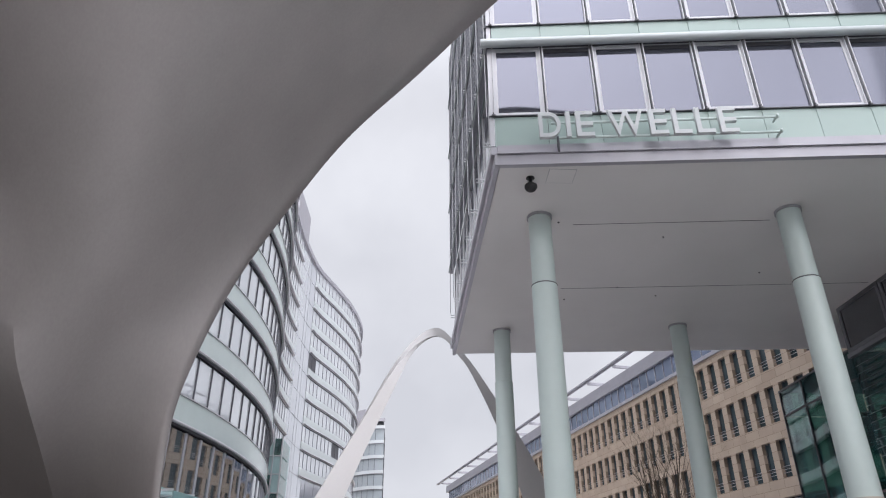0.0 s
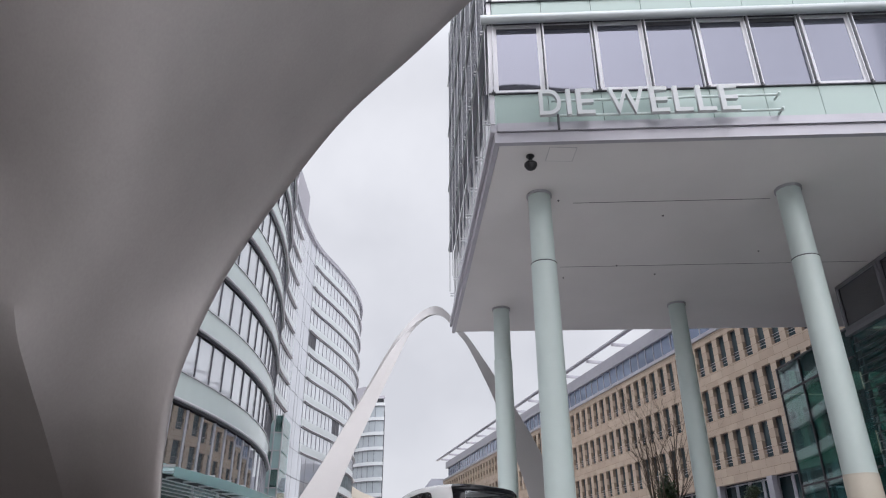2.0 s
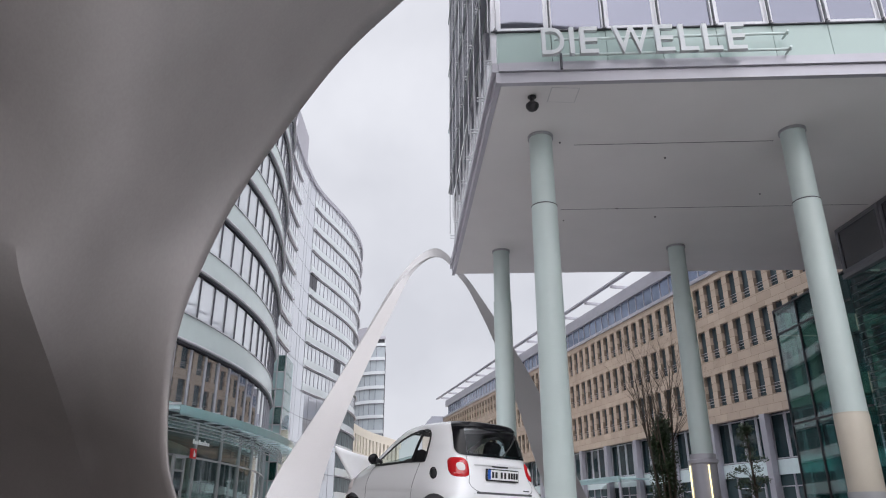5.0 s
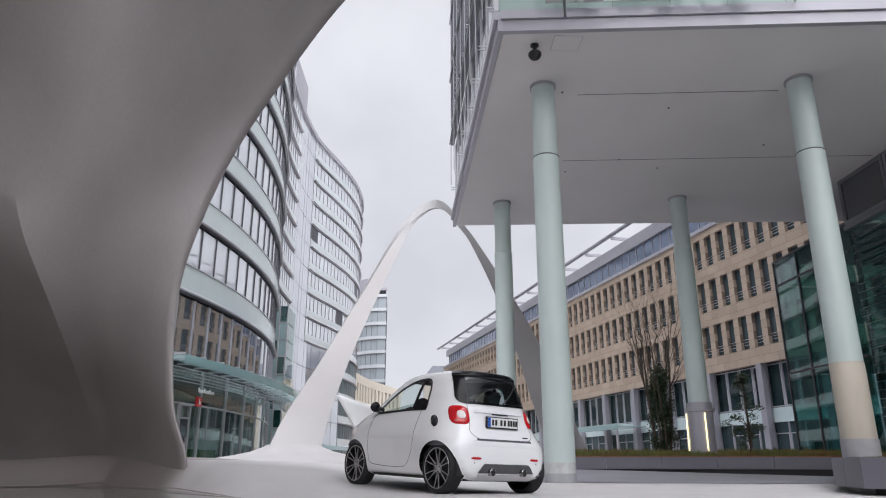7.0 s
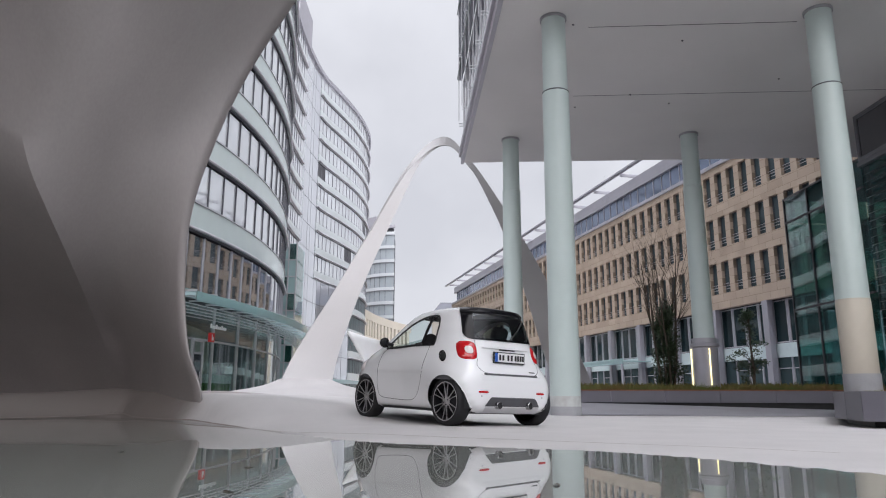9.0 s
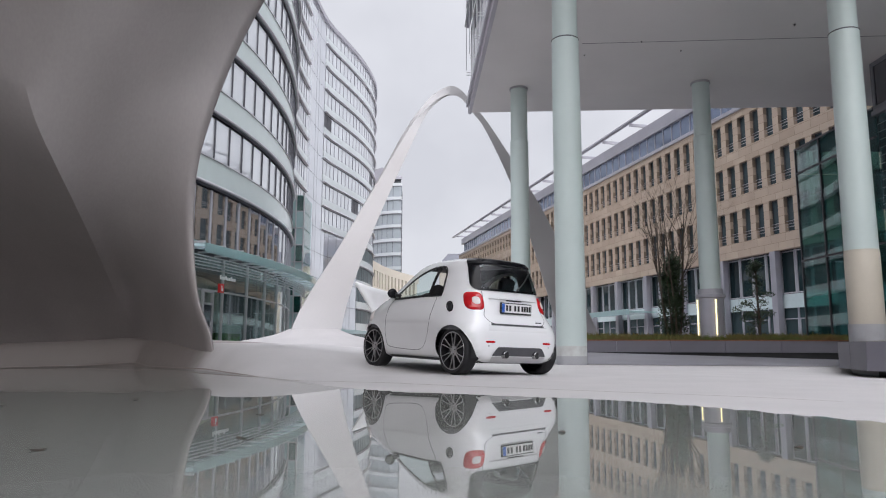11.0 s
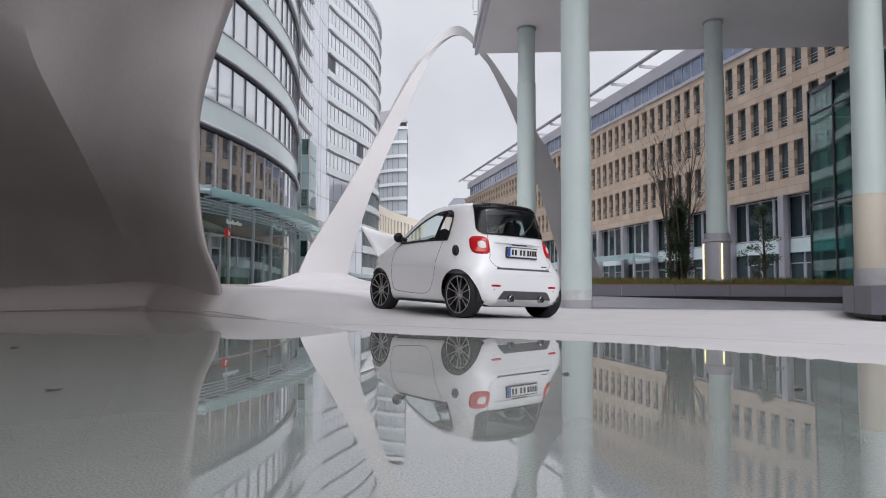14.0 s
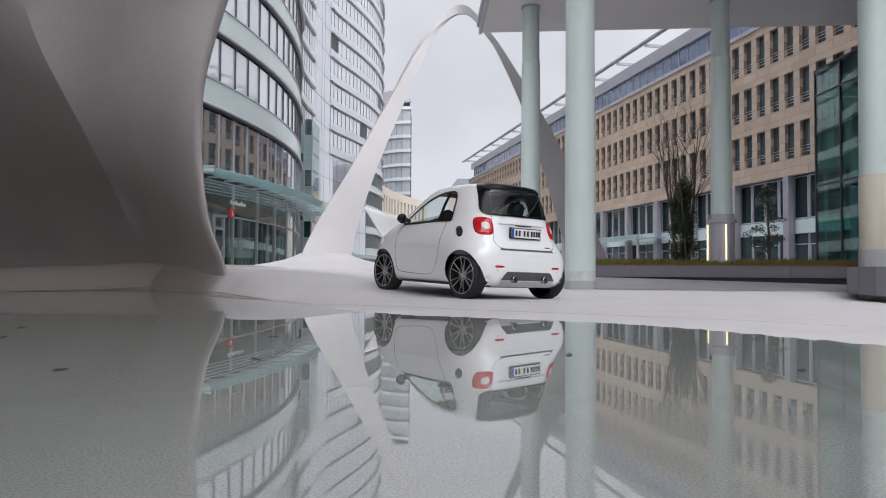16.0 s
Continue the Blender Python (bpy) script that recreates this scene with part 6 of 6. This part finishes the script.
    part("brake_light", Geo().grid([[car_surface(a, z) + car_normal(a, z) * 0.03 for a in np.linspace(-0.16, 0.16, 9)] for z in (1.432, 1.445)], flip=True), M_BLACK, car)
    wiper = [car_surface(a, z) + car_normal(a, z) * 0.03 for a, z in ((-0.02, 1.08), (-0.10, 1.13), (-0.25, 1.25), (-0.36, 1.36))]
    part("wiper", Geo().tube(wiper, 0.009, 6), M_BLACK, car)
    # tailgate outline
    lid = [(0.50, 1.08), (0.50, 0.98), (0.51, 0.84), (0.535, 0.75), (0.46, 0.675), (0.30, 0.652), (0.0, 0.648)]
    left = [(p.x, p.y) for p in spline([(a, z, 0) for a, z in lid], 40)]
    for sgn in (1, -1):
        part("tailgate_gap", ribbon([(a * sgn, z) for a, z in left], 0.007, 0.002), M_DIFFUSER, car)
    # plate recess ledge and bumper step
    part("tailgate_ledge", Geo().grid([[car_surface(a, z) + car_normal(a, z) * o for a in np.linspace(-0.42, 0.42, 21)] for z, o in ((1.005, 0.002), (1.0, 0.014), (0.985, 0.013), (0.975, 0.002))]), M_CARWHITE, car, smooth=True)
    part("tailgate_handle", Geo().grid([[car_surface(a, z) + car_normal(a, z) * o for a in np.linspace(-0.14, 0.14, 9)] for z, o in ((0.982, 0.006), (0.975, 0.014), (0.965, 0.006))]), M_BLACK, car)
    part("bumper_step", Geo().grid([[car_surface(a, z) + car_normal(a, z) * o for a in np.linspace(-0.52, 0.52, 25)] for z, o in ((0.640, 0.002), (0.632, 0.012), (0.61, 0.012), (0.57, 0.001))]), M_CARWHITE, car, smooth=True)
    # shade over the bumper step, laid on as a dark strip
    part("bumper_shadow_strip", Geo().grid([[car_surface(a, z) + car_normal(a, z) * 0.006 for a in np.linspace(-0.47, 0.47, 25)] for z in (0.638, 0.662)], flip=True), M_DIFFUSER, car, "dark strip for the shade between tailgate and bumper")

    # number plate with plain bars
    pm = car_surface(0, 0.83)
    plate = part("number_plate", Geo().box((-0.26, pm.y - 0.035, 0.815), (0.26, pm.y - 0.02, 0.93)), M_PLATE, car, "white number plate with plain dark bars")
    part("plate_frame", Geo().box((-0.272, pm.y - 0.03, 0.798), (0.272, pm.y - 0.002, 0.942)), M_BLACK, car)
    part("plate_band", Geo().box((-0.262, pm.y - 0.038, 0.817), (-0.215, pm.y - 0.0345, 0.928)), M_BLUE, plate, "blue band")
    for i, x in enumerate((-0.19, -0.135, -0.045, 0.015, 0.085, 0.13, 0.175, 0.218)):
        part("plate_bar", Geo().box((x, pm.y - 0.038, 0.837), (x + 0.033, pm.y - 0.0345, 0.908)), M_BLACK, plate)
    part("badge_bar", Geo().box((0.34, car_surface(-0.40, 0.70).y - 0.006, 0.695), (0.44, car_surface(-0.40, 0.70).y + 0.004, 0.709)), M_DIFFUSER, car)

    # diffuser and twin exhausts
    rows = []
    for z, h in ((0.255, 0.47), (0.265, 0.475), (0.29, 0.455), (0.335, 0.42), (0.362, 0.39), (0.37, 0.37)):
        rows.append([car_surface(a * h, z) + car_normal(a * h, z) * (0.012 if 0.26 < z < 0.365 else 0.0) for a in np.linspace(-1, 1, 31)])
    part("diffuser", Geo().grid(rows, flip=True), M_DIFFUSER, car, "dark grey rear diffuser", smooth=True)
    part("bumper_lip", Geo().grid([[car_surface(a, z) + car_normal(a, z) * o for a in np.linspace(-0.47, 0.47, 31)] for z, o in ((0.17, -0.05), (0.172, 0.004), (0.20, 0.010), (0.25, 0.012), (0.262, 0.002))], flip=True), M_CARLIP, car, "pale lower lip", smooth=True)
    for x in (-0.27, 0.27):
        em = Matrix.Translation((x, -1.255, 0.272)) @ Matrix.Rotation(radians(90), 4, "X")
        pipe = part("exhaust_tip", Geo().lathe([(0.047, 0.0), (0.047, 0.085), (0.041, 0.092), (0.037, 0.085), (0.037, 0.0)], 24, em, caps=False), M_CHROME, car, "chrome exhaust tip", smooth=True)
        part("exhaust_bore", Geo().lathe([(0.038, 0.070), (0.034, 0.074)], 20, em), M_BLACK, pipe)

    # cabin
    for x in (-0.33, 0.33):
        seat = part("seat", Geo().box((x - 0.25, -0.50, 0.35), (x + 0.25, 0.05, 0.60)), M_SEAT, car)
        bm_ = Matrix.Translation((x, -0.48, 0.55)) @ Matrix.Rotation(radians(14), 4, "X")
        rows = [[bm_ @ Vector((w * math.copysign(abs(math.cos(t)) ** 0.5, math.cos(t)), 0.075 * math.copysign(abs(math.sin(t)) ** 0.7, math.sin(t)), z)) for t in np.linspace(0, 2 * math.pi, 20, endpoint=False)] for z, w in ((0, 0.22), (0.25, 0.25), (0.48, 0.22), (0.56, 0.12), (0.60, 0.115), (0.75, 0.125), (0.80, 0.06))]
        part("seat_back", Geo().grid(rows, True), M_SEAT, seat, smooth=True)
    part("dashboard", Geo().box((-0.66, 0.45, 0.62), (0.66, 0.85, 0.97)), M_SEAT, car)
    part("load_floor", Geo().box((-0.66, -1.15, 0.60), (0.66, -0.62, 0.64)), M_SEAT, car)
    part("cabin_floor", Geo().box((-0.68, -1.1, 0.30), (0.68, 0.95, 0.34)), M_BLACK, car)
    sw = Matrix.Translation((-0.33, 0.36, 0.93)) @ Matrix.Rotation(radians(-65), 4, "X")
    part("steering_wheel", Geo().grid([[sw @ Vector(((0.17 + 0.016 * math.cos(u)) * math.cos(t), (0.17 + 0.016 * math.cos(u)) * math.sin(t), 0.016 * math.sin(u))) for u in np.linspace(0, 2 * math.pi, 8, endpoint=False)] for t in np.linspace(0, 2 * math.pi, 33)], True), M_BLACK, car, smooth=True)
    scr = [[car_surface(car_half() + a * h, z) + car_normal(car_half() + a * h, z) * 0.006 for a in np.linspace(-1, 1, 31)] for z, h in ((1.0, 0.78), (1.1, 0.72), (1.2, 0.66), (1.3, 0.62), (1.40, 0.58), (1.44, 0.55))]
    w = part("windscreen", Geo().grid(scr, flip=True), M_CARGLASS, car, "clear windscreen", smooth=True)
    w.visible_shadow = False

    # wheels
    for ay in AXLES:
        for sx in (-1, 1):
            wheel(car, Matrix.Translation((sx * 0.805, ay, 0.299)) @ Matrix.Rotation(radians(90 * sx), 4, "Y"))
    return car


def car_half():
    car_surface(0, 0.9)
    return RINGS[0.9][1][-1] / 2


WHEEL = {}


def wheel(car, m):
    """A wheel whose outer face looks along its own +z."""
    if not WHEEL:
        R = 0.299
        WHEEL["tyre"] = Geo().lathe([(0.240, -0.19), (0.268, -0.198), (0.288, -0.185), (R, -0.165), (R, -0.03), (0.291, -0.008), (0.272, 0.004), (0.248, 0.0), (0.241, -0.008)], 64, caps=False).mesh("tyre", M_TYRE, True)
        WHEEL["rim"] = Geo().lathe([(0.245, -0.012), (0.243, -0.002), (0.234, -0.004), (0.228, -0.02), (0.218, -0.12), (0.20, -0.19)], 64, caps=False).lathe([(0.055, -0.03), (0.222, -0.125)], 48, caps=False).mesh("rim", M_RIMDARK, True)
        WHEEL["ring"] = Geo().lathe([(0.2425, -0.003), (0.238, 0.002), (0.231, -0.002)], 64, caps=False).mesh("rim_ring", M_RIMSILVER, True)
        WHEEL["disc"] = Geo().lathe([(0.03, -0.11), (0.13, -0.11), (0.13, -0.13)], 40, caps=False).mesh("brake_disc", M_DARKMETAL, True)
        sp = Geo()
        for a in (-0.19, 0.19):
            r0, r1 = Vector((0.052, 0.008 * math.copysign(1, a), -0.020)), Vector((0.232 * math.cos(a), 0.232 * math.sin(a), -0.006))
            d = (r1 - r0).normalized()
            s = Vector((-d.y, d.x, 0))
            row0 = [r0 - s * 0.005, r0 + s * 0.005, r0 + s * 0.005 - Vector((0, 0, 0.012)), r0 - s * 0.005 - Vector((0, 0, 0.012))]
            row1 = [r1 - s * 0.0042, r1 + s * 0.0042, r1 + s * 0.003 - Vector((0, 0, 0.012)), r1 - s * 0.003 - Vector((0, 0, 0.012))]
            sp.grid([row0, row1], True)
        WHEEL["spoke"] = sp.mesh("spoke", M_RIMSILVER)
        WHEEL["hub"] = Geo().lathe([(0.062, -0.035), (0.058, -0.018), (0.035, -0.012), (0.030, -0.006), (0.0, -0.004)], 28, caps=False).mesh("hub_cap", M_RIMSILVER, True)
        WHEEL["bolt"] = Geo().lathe([(0.008, -0.02), (0.008, -0.008)], 8).mesh("bolt", M_BLACK)
    w = part("wheel", WHEEL["tyre"], M_TYRE, car, "black low-profile tyre on a dark alloy rim")
    w.name = "wheel"
    w.matrix_local = m
    for key in ("rim", "ring", "disc", "hub"):
        part({"ring": "rim_ring", "disc": "brake_disc", "hub": "hub_cap"}.get(key, key), WHEEL[key], M_RIMDARK, w)
    for i in range(6):
        q = part("spoke", WHEEL["spoke"], M_RIMSILVER, w)
        q.matrix_local = Matrix.Rotation(2 * math.pi * i / 6, 4, "Z")
    for i in range(4):
        q = part("bolt", WHEEL["bolt"], M_BLACK, w)
        q.matrix_local = Matrix.Translation((0.043 * math.cos(i * math.pi / 2 + 0.4), 0.043 * math.sin(i * math.pi / 2 + 0.4), 0))


M_CARLIP = material("pale_grey_plastic", (0.55, 0.55, 0.56), 0.45, vary=0.04, bump=0.0)
small_car()
